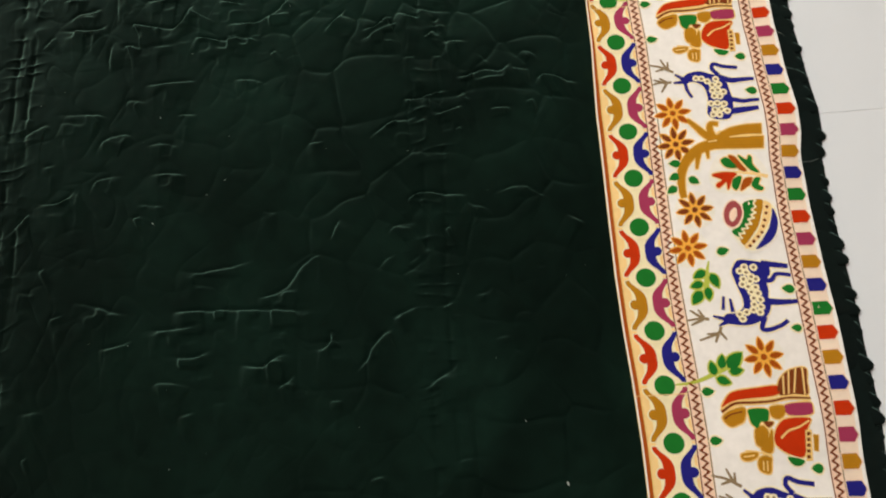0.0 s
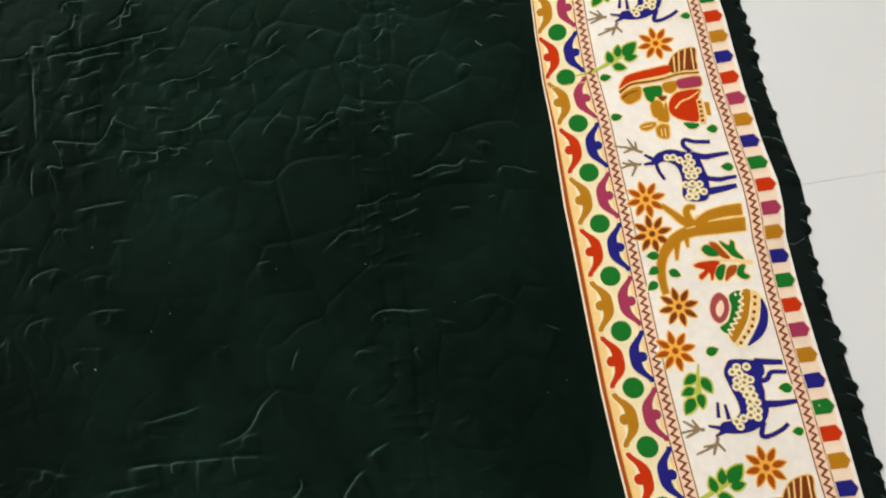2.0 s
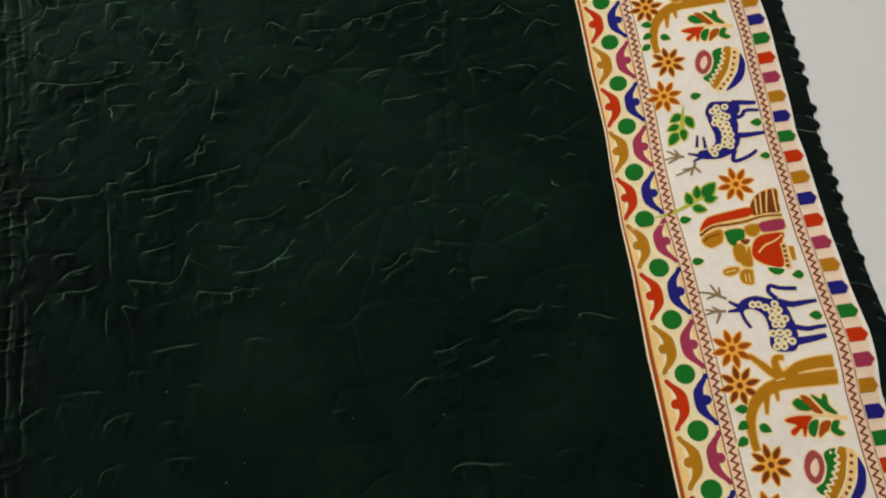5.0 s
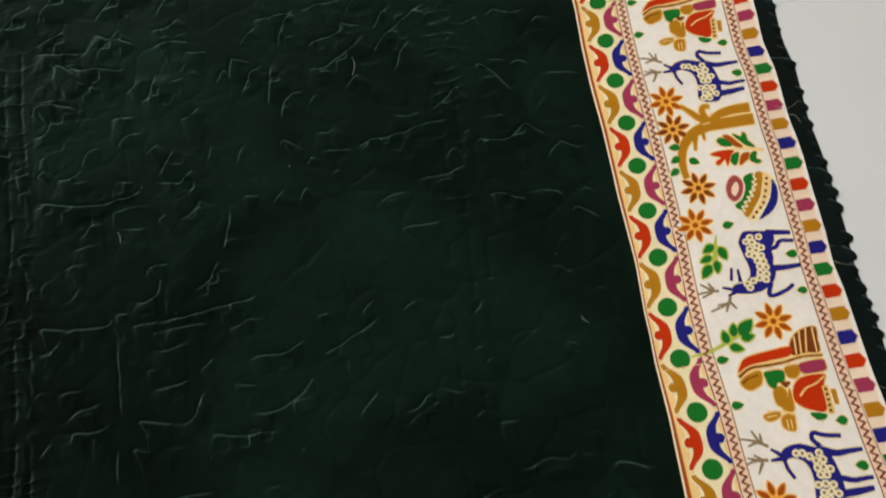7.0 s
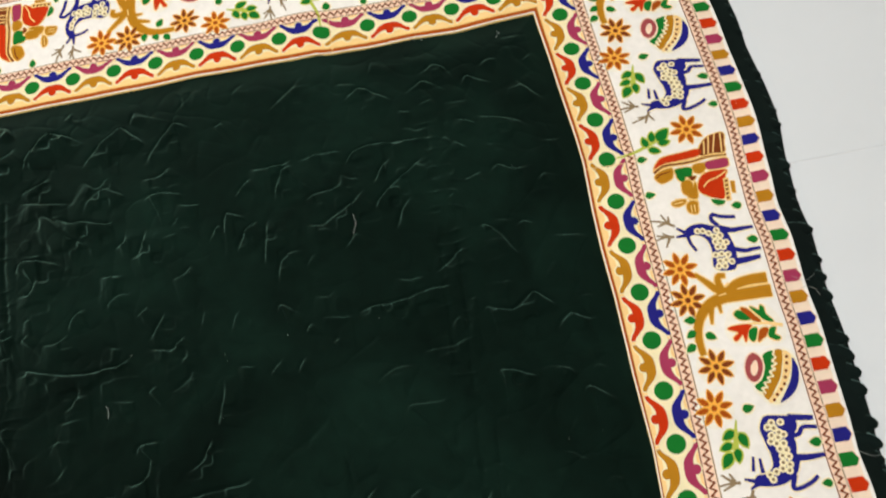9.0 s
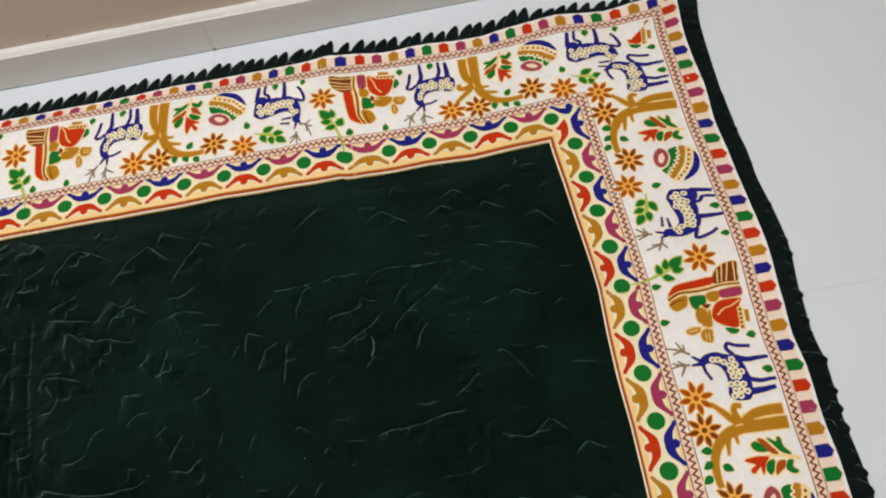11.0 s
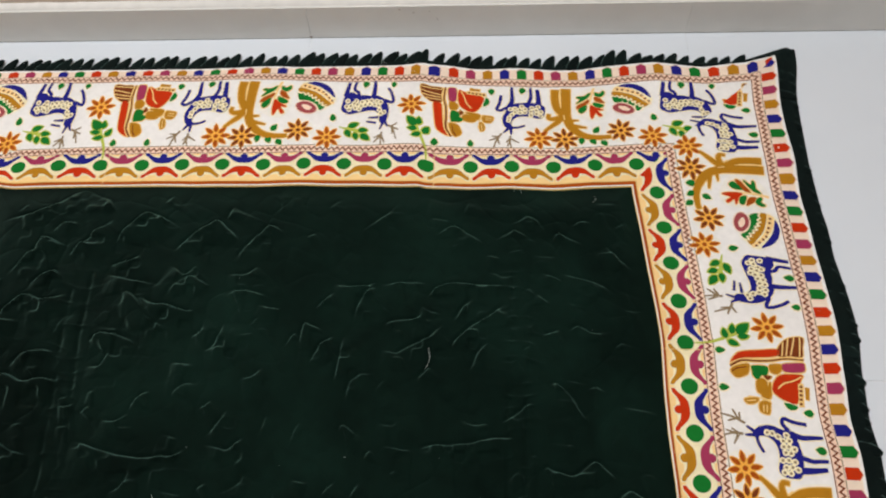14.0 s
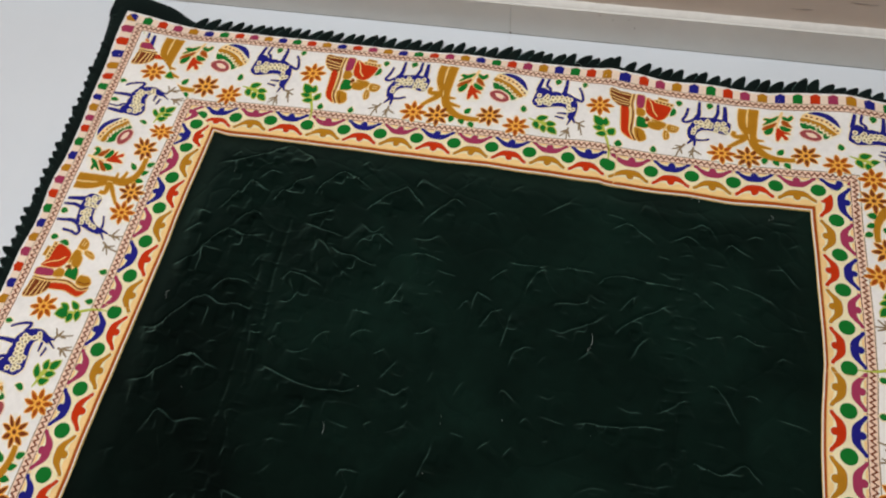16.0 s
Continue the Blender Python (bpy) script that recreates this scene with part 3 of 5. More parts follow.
FAINT_B = [
    [(-100, 439), (-88, 458), (-77, 464), (-50, 453)], [(-231, 446), (-211, 441), (-203, 444)], [(-148, 416), (-120, 410)], [(-374, 396), (-365, 410), (-357, 419)],
    [(-862, 354), (-842, 367)], [(-500, 382), (-504, 359), (-511, 336)], [(-813, 354), (-791, 359)], [(-472, 328), (-465, 350), (-457, 365)],
    [(-105, 325), (-95, 342), (-84, 350)], [(-173, 337), (-152, 336), (-133, 331)], [(-76, 298), (-62, 301), (-46, 295)], [(-874, 261), (-861, 271), (-837, 268)],
    [(-623, 261), (-605, 257)], [(-723, 201), (-720, 222), (-699, 232)], [(-79, 208), (-68, 217), (-53, 210)], [(-892, 188), (-878, 192)], [(-111, 147), (-99, 166)],
    [(-215, 131), (-211, 144)],
]
FAINT_C = [
    [(-172, 128), (-162, 127)], [(-188, 95), (-181, 110)], [(-89, 88), (-77, 96), (-57, 87)], [(-177, 41), (-173, 53), (-156, 60), (-128, 58)],
    [(-597, -34), (-599, 3)], [(-420, -28), (-410, -21)], [(-255, -50), (-236, -48)], [(-220, -52), (-204, -53)], [(-166, -53), (-150, -71)],
    [(-744, -86), (-720, -90)], [(-679, -140), (-678, -121), (-657, -121)], [(-573, -140), (-544, -137), (-522, -145)], [(-370, -154), (-347, -154)],
    [(-252, -183), (-242, -170)], [(-422, -237), (-402, -239)], [(-133, -245), (-114, -244)], [(-293, -321), (-280, -309), (-267, -300)],
    [(-118, -328), (-103, -328)], [(-148, -401), (-143, -383), (-129, -378), (-114, -385)], [(-170, -406), (-148, -401)],
]
FAINT_D = [
    [(-471, -457), (-453, -456)], [(-222, -532), (-202, -527), (-180, -527)],
]
SEAMS = [(DEEP_A + DEEP_B + DEEP_C + DEEP_D + DEEP_E + DEEP_F + DEEP_G + DEEP_H, 1.0), (PLAIN_A + PLAIN_B + PLAIN_C + PLAIN_D + PLAIN_E + PLAIN_F + PLAIN_G + PLAIN_H + PLAIN_I, 0.62), (FAINT_A + FAINT_B + FAINT_C + FAINT_D, 0.36)]


def stitched_folds():
    """The free stitching with the height to which the cloth swells beside it, and short creases of the crushed velvet between."""
    rnd = random.Random(11)
    out = []
    for seams, much in SEAMS:
        for points in seams:
            c = spline(np.array(points) * 0.001, 8)
            c = c + 0.0022 * np.stack([vnoise(c[:, 0], c[:, 1], 0.013, 31) - 0.5, vnoise(c[:, 0], c[:, 1], 0.013, 32) - 0.5], 1)
            out.append((c, SWELL * much * rnd.uniform(0.8, 1.15)))
    for _ in range(240):
        x, y = rnd.uniform(PANEL[0], PANEL[1]), rnd.uniform(-0.74, PANEL[3])
        angle, length, bend = radians(rnd.gauss(14, 26)), rnd.uniform(0.008, 0.03), rnd.uniform(-0.35, 0.35)
        high = rnd.uniform(0.0002, 0.0008)
        points = [(x, y)]
        for _ in range(3):
            x, y = x + length / 3 * math.cos(angle), y + length / 3 * math.sin(angle)
            angle += bend + rnd.uniform(-0.3, 0.3)
            points.append((x, y))
        out.append((spline(points, 5), high))
    return out


SWELL = 0.0085


def panel_relief(X, Y):
    """The height of the velvet over the floor on a grid: a flat quilted sheet that is pulled down along each seam and
    swells up beside it, on the side that fits the camera's view.
    """
    near = np.full(X.shape, 0.06)
    folds, dents = np.zeros(X.shape), np.zeros(X.shape)
    x0, y0, h = X[0, 0], Y[0, 0], X[0, 1] - X[0, 0]
    reach = 0.06
    for curve, high in [(c, 0.0) for c in stitched_curves()] + stitched_folds():
        lo, hi = curve.min(0) - reach, curve.max(0) + reach
        i0, i1 = np.clip([int((lo[0] - x0) / h), int((hi[0] - x0) / h) + 1], 0, X.shape[1])
        j0, j1 = np.clip([int((lo[1] - y0) / h), int((hi[1] - y0) / h) + 1], 0, X.shape[0])
        if i0 >= i1 or j0 >= j1:
            continue
        wx, wy = X[j0:j1, i0:i1], Y[j0:j1, i0:i1]
        best, north, along = np.full(wx.shape, reach), np.zeros(wx.shape), np.zeros(wx.shape)
        # slant of the direction away from the camera, which picks the swelling side
        away = float(np.clip(1.1 * (curve[:, 0].mean() + 0.22), -0.7, 0.25))
        chord = curve[-1] - curve[0]
        side = 1.0 if chord[0] - chord[1] * away > 0 else -1.0
        for k, (a, b) in enumerate(zip(curve[:-1], curve[1:])):
            px, py, (dx, dy) = wx - a[0], wy - a[1], b - a
            t = np.clip((px * dx + py * dy) / (dx * dx + dy * dy + 1e-12), 0, 1)
            qx, qy = px - t * dx, py - t * dy
            d = np.hypot(qx, qy)
            less = d < best
            best = np.where(less, d, best)
            north = np.where(less, side * (dx * qy - dy * qx), north)
            along = np.where(less, (k + t) / (len(curve) - 1), along)
        if high == 0.0:
            near[j0:j1, i0:i1] = np.minimum(near[j0:j1, i0:i1], best)
            continue
        run = float(np.sum(np.hypot(*np.diff(curve, axis=0).T)))
        tip = min(0.45, 0.028 / run)
        ends = (step(along, 0.0, tip) * step(1 - along, 0.0, tip)) ** 0.8 * (1.35 - 0.6 * step(-wx, 0.45, 0.72) + 0.45 * step(wy, 0.15, 0.45) * step(-wx, 0.42, 0.68))
        worn = 0.35 + 0.65 * step(vnoise(wx, wy, 0.013, 12), 0.18, 0.62)
        wide = 0.006 + 0.007 * min(1.0, run / 0.08)
        dome = best / 0.013 * np.exp(1 - best / 0.013)
        round_up = 0.26 + 0.30 * step(wy, 0.15, 0.45) * step(-wx, 0.45, 0.68)
        fall = np.where(north > 0, 0.0, 0.74 * (1 - np.exp(-((best / 0.0017) ** 1.5))) * np.exp(-best / wide) + round_up * dome)
        folds[j0:j1, i0:i1] = np.maximum(folds[j0:j1, i0:i1], high * ends * fall * worn)
        dents[j0:j1, i0:i1] = np.maximum(dents[j0:j1, i0:i1], 0.22 * high * ends * np.exp(-((best / 0.003) ** 2)))
    wx, wy = 0.02 * (vnoise(X, Y, 0.05, 3) - 0.5), 0.02 * (vnoise(X, Y, 0.05, 4) - 0.5)
    z = 0.0175 + 0.004 * (vnoise(X, Y, 0.16, 6) - 0.5) + folds - dents
    z -= 0.0018 * np.exp(-((near / 0.0032) ** 2)) * step(vnoise(X, Y, 0.03, 5), 0.3, 0.65) + 0.0022 * np.exp(-near / 0.015)
    # puckers across the double frame
    beside = np.exp(-near / 0.010)
    fold = 1 - np.abs(2 * vnoise((X + wx) * 0.4, Y + wy, 0.013, 7) - 1)
    z += 0.0040 * beside * fold**2 * (0.3 + vnoise(X, Y, 0.09, 8))
    for k, (turned, size) in enumerate(((0.6, 0.045), (2.1, 0.031))):
        a, b = X * math.cos(turned) - Y * math.sin(turned) + 1.6 * wx, X * math.sin(turned) + Y * math.cos(turned) + 1.6 * wy
        crumple = 1 - np.abs(2 * vnoise(a, b, size, 15 + k) - 1)
        z -= 0.0009 * crumple**6 * step(vnoise(a, b, 0.07, 18 + k), 0.35, 0.75)
    # soft quilted puffs, clearest along the near right half
    edges = cell_edges(X + 1.4 * wx, Y + 1.4 * wy, 0.062)
    soft = 0.25 + 0.75 * step(X, -0.48, -0.34) * (1 - step(Y, 0.20, 0.34))
    z += soft * (0.0020 * (1 - np.exp(-edges / 0.014)) - 0.0011 * np.exp(-((edges / 0.0060) ** 2)) * step(vnoise(X, Y, 0.05, 25), 0.25, 0.6))
    z += 0.0005 * (vnoise(X, Y, 0.012, 11) - 0.5)
    edge = np.minimum(np.minimum(X - PANEL[0], PANEL[1] - X), np.minimum(Y - PANEL[2], PANEL[3] - Y))
    lift = step(edge, 0.002, 0.050)
    return 0.0118 + (z - 0.0118) * lift


quilt = tagged(new("quilt"), "dark green quilted velvet coverlet with printed white border", "quilt")


def velvet_panel():
    h = 0.0011
    xs = np.arange(PANEL[0], PANEL[1] + h, h)
    fine = np.arange(-0.63, PANEL[3] + h, h)
    X, Y = np.meshgrid(xs, fine)
    Z = panel_relief(X, Y)
    rows, cols = X.shape
    coarse = np.linspace(PANEL[2], -0.63, 70)[:-1]
    CX, CY = np.meshgrid(xs, coarse)
    CZ = 0.018 + 0.004 * (vnoise(CX, CY, 0.06) - 0.5)
    X, Y, Z = np.vstack([CX, X]), np.vstack([CY, Y]), np.vstack([CZ, Z])
    rows = X.shape[0]
    wx, wy = warp(X, Y)
    verts = np.stack([wx, wy, Z], -1).reshape(-1, 3)
    idx = np.arange(rows * cols).reshape(rows, cols)
    faces = np.stack([idx[:-1, :-1], idx[:-1, 1:], idx[1:, 1:], idx[1:, :-1]], -1).reshape(-1, 4)
    me = bpy.data.meshes.new("velvet_panel")
    me.from_pydata(verts.tolist(), [], faces.tolist())
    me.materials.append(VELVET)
    me.polygons.foreach_set("use_smooth", np.ones(len(me.polygons), dtype=bool))
    ob = new("velvet_panel", me)
    ob.parent = quilt
    ob["label"] = "dark green crushed velvet with raised quilting"


velvet_panel()
box("backing", (LEFT_C - 0.175, BOTTOM_C - 0.175, 0.0005), (RIGHT_C + 0.175, TOP_C + 0.165, 0.004), TRIM, quilt, "thin dark cotton backing")

# ---- the printed border ----
MM = 0.001


def disc(x, y, r, n=14):
    a = np.linspace(0, 2 * np.pi, n, endpoint=False)
    return np.stack([x + r * np.cos(a), y + r * np.sin(a)], 1)


def leaf(x, y, angle, length, wide, n=6):
    """A drop with its base at (x, y), pointing along the angle."""
    t = np.linspace(0, 1, n + 1)
    half = 0.5 * wide * np.sin(np.pi * t**0.75) ** 0.85
    pts = np.vstack([np.stack([t * length, half], 1), np.stack([t * length, -half], 1)[-2:0:-1]])
    c, s = np.cos(np.radians(angle)), np.sin(np.radians(angle))
    return pts @ np.array([[c, s], [-s, c]]) + (x, y)


def stroke(points, wide, tip=None, n=6):
    """A smooth stroke through the points, tapering from wide to tip."""
    p = spline(points, n) if len(points) > 2 else np.asarray(points, float)
    d = np.gradient(p, axis=0)
    d /= np.linalg.norm(d, axis=1)[:, None] + 1e-9
    side = np.stack([-d[:, 1], d[:, 0]], 1)
    w = np.linspace(wide, wide if tip is None else tip, len(p))[:, None] / 2
    return np.vstack([p + side * w, (p - side * w)[::-1]])


def blob(points, n=5):
    return spline(points, n, closed=True)


def grown(p, by):
    """A polygon pushed outwards by a small width."""
    area = 0.5 * np.sum(p[:, 0] * np.roll(p[:, 1], -1) - np.roll(p[:, 0], -1) * p[:, 1])
    a, b = np.roll(p, 1, 0), np.roll(p, -1, 0)
    e, f = p - a, b - p
    e = e / (np.linalg.norm(e, axis=1)[:, None] + 1e-9)
    f = f / (np.linalg.norm(f, axis=1)[:, None] + 1e-9)
    m = np.stack([e[:, 1] + f[:, 1], -e[:, 0] - f[:, 0]], 1)
    m /= np.maximum(np.linalg.norm(m, axis=1)[:, None], 0.6)
    return p + m * by * (1 if area > 0 else -1)


from mathutils import geometry


class Motif:
    """Coloured shapes of one printed figure, in millimetres across (x) and along (y) the border, laid over one another."""

    def __init__(self, name, label=""):
        self.name, self.label, self.v, self.t, self.m, self.z = name, label, [], [], [], []

    def add(self, poly, colour, layer=1, edge=None, width=1.3):
        poly = np.asarray(poly, float)
        if edge is not None:
            self.add(grown(poly, width), edge, layer)
            layer += 0.5
        step_mm = 9.0
        dense = []
        for a, b in zip(poly, np.roll(poly, -1, 0)):
            k = max(1, int(np.ceil(np.linalg.norm(b - a) / step_mm)))
            dense += [a + (b - a) * i / k for i in range(k)]
        lo, hi = poly.min(0), poly.max(0)
        inner = []
        if (hi - lo).max() > 14:
            inner = [(x, y) for x in np.arange(lo[0] + 4.1, hi[0], step_mm) for y in np.arange(lo[1] + 4.3, hi[1], step_mm)]
        n = len(dense)
        co = [Vector((float(p[0]), float(p[1]))) for p in list(dense) + inner]
        out = geometry.delaunay_2d_cdt(co, [], [list(range(n))], 1, 1e-4)
        start = sum(len(v) for v in self.v)
        verts = np.array([(p.x, p.y) for p in out[0]]).reshape(-1, 2)
        if not len(out[2]):
            return self
        self.v.append(verts)
        for f in out[2]:
            for k in range(1, len(f) - 1):
                tri = [f[0], f[k], f[k + 1]]
                p = verts[tri]
                if (p[1, 0] - p[0, 0]) * (p[2, 1] - p[0, 1]) - (p[1, 1] - p[0, 1]) * (p[2, 0] - p[0, 0]) < 0:
                    tri = tri[::-1]
                self.t.append([start + i for i in tri])
                self.m.append(colour)
                self.z.append(layer)
        return self

    def stretched(self, x, by, shift=0.0):
        """Draws the figure out across the border from a fixed line."""
        self.v[:, 0] = x * MM + (self.v[:, 0] - x * MM) * by + shift * MM
        return self

    def done(self):
        self.v, self.t = np.vstack(self.v) * MM, np.array(self.t)
        return self


def flower(petal):
    """Eight slim petals on an orange ground."""
    mo = Motif("flower")
    mo.add(disc(0, 0, 22.5, 18), C_IVORY, 0.2).add(disc(0, 0, 11.5, 16), C_ORANGE, 0.7)
    for k in range(8):
        a = np.radians(45 * k + 6)
        petal_shape = leaf(6.2 * np.cos(a), 6.2 * np.sin(a), 45 * k + 6, 14.6, 6.0)
        mo.add(grown(petal_shape, 1.5), C_ORANGE, 1).add(petal_shape, petal, 1.5)
    mo.add(disc(0, 0, 3.3, 10), petal, 1.8)
    return mo.done()


def small_leaf(angle):
    return Motif("leaf").add(leaf(-6, 0, 0, 13.5, 9) if angle is None else leaf(0, 0, angle, 14, 9.5), C_GREEN, 1, C_PALE, 1.6).done()


def drop(x, y, tx, ty, plump=0.62):
    """A rounded leaf from its base to its tip."""
    length = math.hypot(tx - x, ty - y)
    return leaf(x, y, math.degrees(math.atan2(ty - y, tx - x)), length, length * plump)


def sprig(stem, leaves):
    mo = Motif("leaf_sprig").add(stroke(stem, 1.6, 7.0), C_LIME, 1)
    for k, (x, y, tx, ty) in enumerate(leaves):
        mo.add(grown(drop(x, y, tx, ty, 0.52), 3.4), C_IVORY, -0.1 - 0.1 * k)
    for x, y, tx, ty in leaves:
        mo.add(drop(x, y, tx, ty, 0.58), C_GREEN, 1.2, C_LIME, 1.8)
    return mo.done()


def navy_motif(body, limbs, rings, prongs, leaves):
    """A plain navy form with thin limbs, rows of cream rings and taupe prongs."""
    mo = Motif("navy_motif", "navy printed figure with rows of cream rings")
    for pts, a, b in limbs:
        mo.add(stroke(pts, a + 2.6, b + 2.6), C_PALE, 0.7)
    mo.add(grown(blob(body), 1.4), C_PALE, 0.7)
    for pts, a, b in limbs:
        mo.add(stroke(pts, a, b), C_NAVY, 1.3)
    mo.add(blob(body), C_NAVY, 1.5)
    for x, y in rings:
        mo.add(disc(x, y, 4.1, 10), C_PALE, 2.2).add(disc(x, y, 1.8, 8), C_TAUPE, 2.6)
    for pts in prongs:
        mo.add(stroke(pts, 3.3, 1.9), C_TAUPE, 1.0)
    for x, y, tx, ty in leaves:
        mo.add(drop(x, y, tx, ty, 0.75), C_GREEN, 1.2, C_PALE, 1.6)
    return mo.done()


def patch_motif():
    """Draped patches in red, brown, mustard, purple and green: plain shapes."""
    mo = Motif("patchwork_motif", "printed cluster of red, purple, green and mustard patches")

    def patch(points, colour, layer=1.6, width=1.5):
        p = blob(points, 4)
        mo.add(grown(p, width), C_GOLD, 0.9).add(p, colour, layer)

    patch([(54, -25), (62, -14), (71, -10), (91, -8), (115, -7), (113, -16), (89, -18), (71, -19), (61, -22)], C_RED)
    patch([(114, -13), (117, -3), (126, 6), (138, 10), (149, 9), (147, -4), (145, -17), (131, -16), (118, -17)], C_BROWN)
    for a, b in (((123, 3), (120, -16)), ((130, 8), (125, -16)), ((138, 10), (131, -15)), ((145, 10), (142, -17))):
        mo.add(stroke([a, b], 2.0, 1.8), C_GOLD, 2.2)
    mo.add(stroke([(53, -30), (68, -22.5), (88, -22.5), (106, -22), (124, -19.5), (147, -21)], 6.4, 5.0), C_GOLD, 1.0)
    mo.add(stroke([(53, -30), (68, -22.5), (88, -22.5), (106, -22), (124, -19.5), (147, -21)], 2.8, 1.8), C_BROWN, 1.8)
    patch([(54, -34), (62, -29), (77, -27), (75, -39), (69, -43), (60, -45), (54, -39)], C_MUSTARD)
    mo.add(stroke([(55, -37), (62, -33), (74, -31)], 2.0, 1.4), C_BROWN, 2.2)
    patch([(81, -29), (100, -30), (98, -42), (91, -42), (87, -48), (81, -43), (80, -36)], C_GREEN)
    patch([(103, -28), (117, -27), (118, -34), (111, -40), (103, -37)], C_MUSTARD)
    patch([(121, -26), (144, -25), (147, -30), (144, -37), (122, -37), (118, -31)], C_PURPLE)
    patch([(102, -58), (109, -45), (120, -40), (142, -41), (138, -51), (131, -77), (117, -75), (105, -67)], C_RED)
    mo.add(stroke([(109, -59), (118, -52), (129, -49), (141, -43)], 2.2, 1.8), C_GOLD, 2.2)
    patch([(94, -42), (104, -43), (98, -48)], C_BROWN, 2.3, 1.3)
    patch([(84, -49), (93, -46), (97, -54), (90, -66), (83, -63)], C_MUSTARD)
    patch([(87, -68), (95, -59), (101, -50), (100, -67), (96, -73)], C_MUSTARD)
    patch([(67, -72), (82, -71), (82, -76), (73, -79), (67, -77)], C_MUSTARD)
    patch([(84, -77), (96, -75), (96, -83), (93, -92), (83, -88)], C_MUSTARD)
    for p in ([(71, -69), (84, -71), (98, -77)], [(68, -75), (80, -74)], [(88, -80), (87, -89)], [(92, -80), (91, -90)]):
        mo.add(stroke(p, 1.6, 1.4), C_GOLD, 2.3)
    mo.add([(135, -52), (142, -52), (139, -82), (132, -82)], C_GOLD, 1.9)
    for k in range(5):
        x, y = 138 - 0.7 * k, -56 - 5.5 * k
        mo.add([(x - 1.8, y - 1.6), (x + 1.8, y - 1.6), (x + 1.8, y + 1.6), (x - 1.8, y + 1.6)], C_BROWN, 2.5)
    mo.add([(143, -57), (148, -58), (146, -73), (142, -72)], C_MUSTARD, 1.4, C_GOLD, 1.2)
    mo.add(blob([(114, -77), (130, -81), (126, -86), (118, -85)], 4), C_GREEN, 1.4, C_PALE, 1.4)
    mo.add(drop(149, -90, 136, -89, 0.75), C_GREEN, 1.2, C_PALE, 1.6)
    return mo.done()


def pot_motif():
    mo = Motif("pot_motif", "printed round pot striped green, mustard, cream and navy")
    mo.add(blob([(94, 164), (104, 184), (112, 196), (126, 199), (139, 196), (147, 186), (147, 171), (143, 158), (130, 146), (116, 140), (107, 142), (100, 151)]), C_PALE, 0.7, C_IVORY, 3.0)
    mo.add(blob([(94, 163), (104, 169), (111, 182), (112, 195), (124, 198), (123, 188), (117, 176), (110, 166), (101, 156)], 4), C_GREEN, 1.5)
    mo.add(blob([(126, 198), (135, 196), (130, 180), (124, 167), (114, 155), (105, 146), (101, 155), (109, 165), (118, 176), (123, 188)], 4), C_MUSTARD, 1.7)
    zig = [(127, 198), (123, 194), (126, 190), (120, 187), (125, 183), (118, 181), (122, 177), (114, 176), (118, 170), (110, 170), (113, 165), (105, 165), (108, 159), (101, 160), (104, 153)]
    for a, b in zip(zig[:-1], zig[1:]):
        mo.add(stroke([a, b], 1.9, 1.9), C_PALE, 2.3)
    mo.add(blob([(135, 196), (143, 191), (140, 177), (132, 164), (119, 150), (107, 142), (106, 147), (117, 155), (126, 167), (132, 182)], 4), C_CREAM, 1.9)
    for x, y in ((138, 189), (136, 182), (133, 174), (130, 167), (127, 160), (122, 155), (116, 150), (111, 145)):
        mo.add(disc(x, y, 1.9, 8), C_BROWN, 2.6)
    mo.add(blob([(144, 187), (147, 179), (147, 170), (142, 157), (132, 147), (117, 141), (127, 153), (136, 165), (141.5, 179)], 4), C_NAVY, 1.6)
    mo.add(blob([(103, 199), (109, 191), (108, 180), (101, 170), (94, 168), (89, 174), (89, 185), (95, 196)], 4), C_MAUVE, 3.2, C_PEACH, 1.6)
    mo.add(blob([(103, 191), (103, 181), (97, 174), (94, 178), (96, 186)], 4), C_PEACH, 4.2)
    return mo.done()


def tree_motif():
    mo = Motif("tree_motif", "printed mustard tree trunk with forked branches")
    shapes = [stroke([(150, 265), (135, 266), (117, 267), (98, 268), (87, 268)], 14, 15), stroke([(149, 281), (132, 282), (114, 280), (99, 272)], 12, 10),
              stroke([(104, 270), (88, 278), (78, 289), (68, 300)], 11, 4), stroke([(94, 274), (92, 287), (95, 293), (102, 292)], 8, 5),
              stroke([(98, 268), (76, 262), (61, 249), (54, 234), (52, 217), (53, 205)], 13, 6.5), stroke([(86, 263), (86, 250)], 6, 2), stroke([(76, 258), (72, 239)], 7, 2.5)]
    for k, p in enumerate(shapes):
        mo.add(grown(p, 4.5), C_IVORY, -0.2 - 0.1 * k).add(grown(p, 1.5), C_GOLD, 0.8)
    for p in shapes:
        mo.add(p, C_MUSTARD, 1.5)
    for p in ([(136, 273.5), (120, 274), (112, 274)], [(104, 283), (98, 280)], [(98, 271), (88, 270)]):
        mo.add(stroke(p, 2.0, 1.4), C_GOLD, 2.3)
    return mo.done()


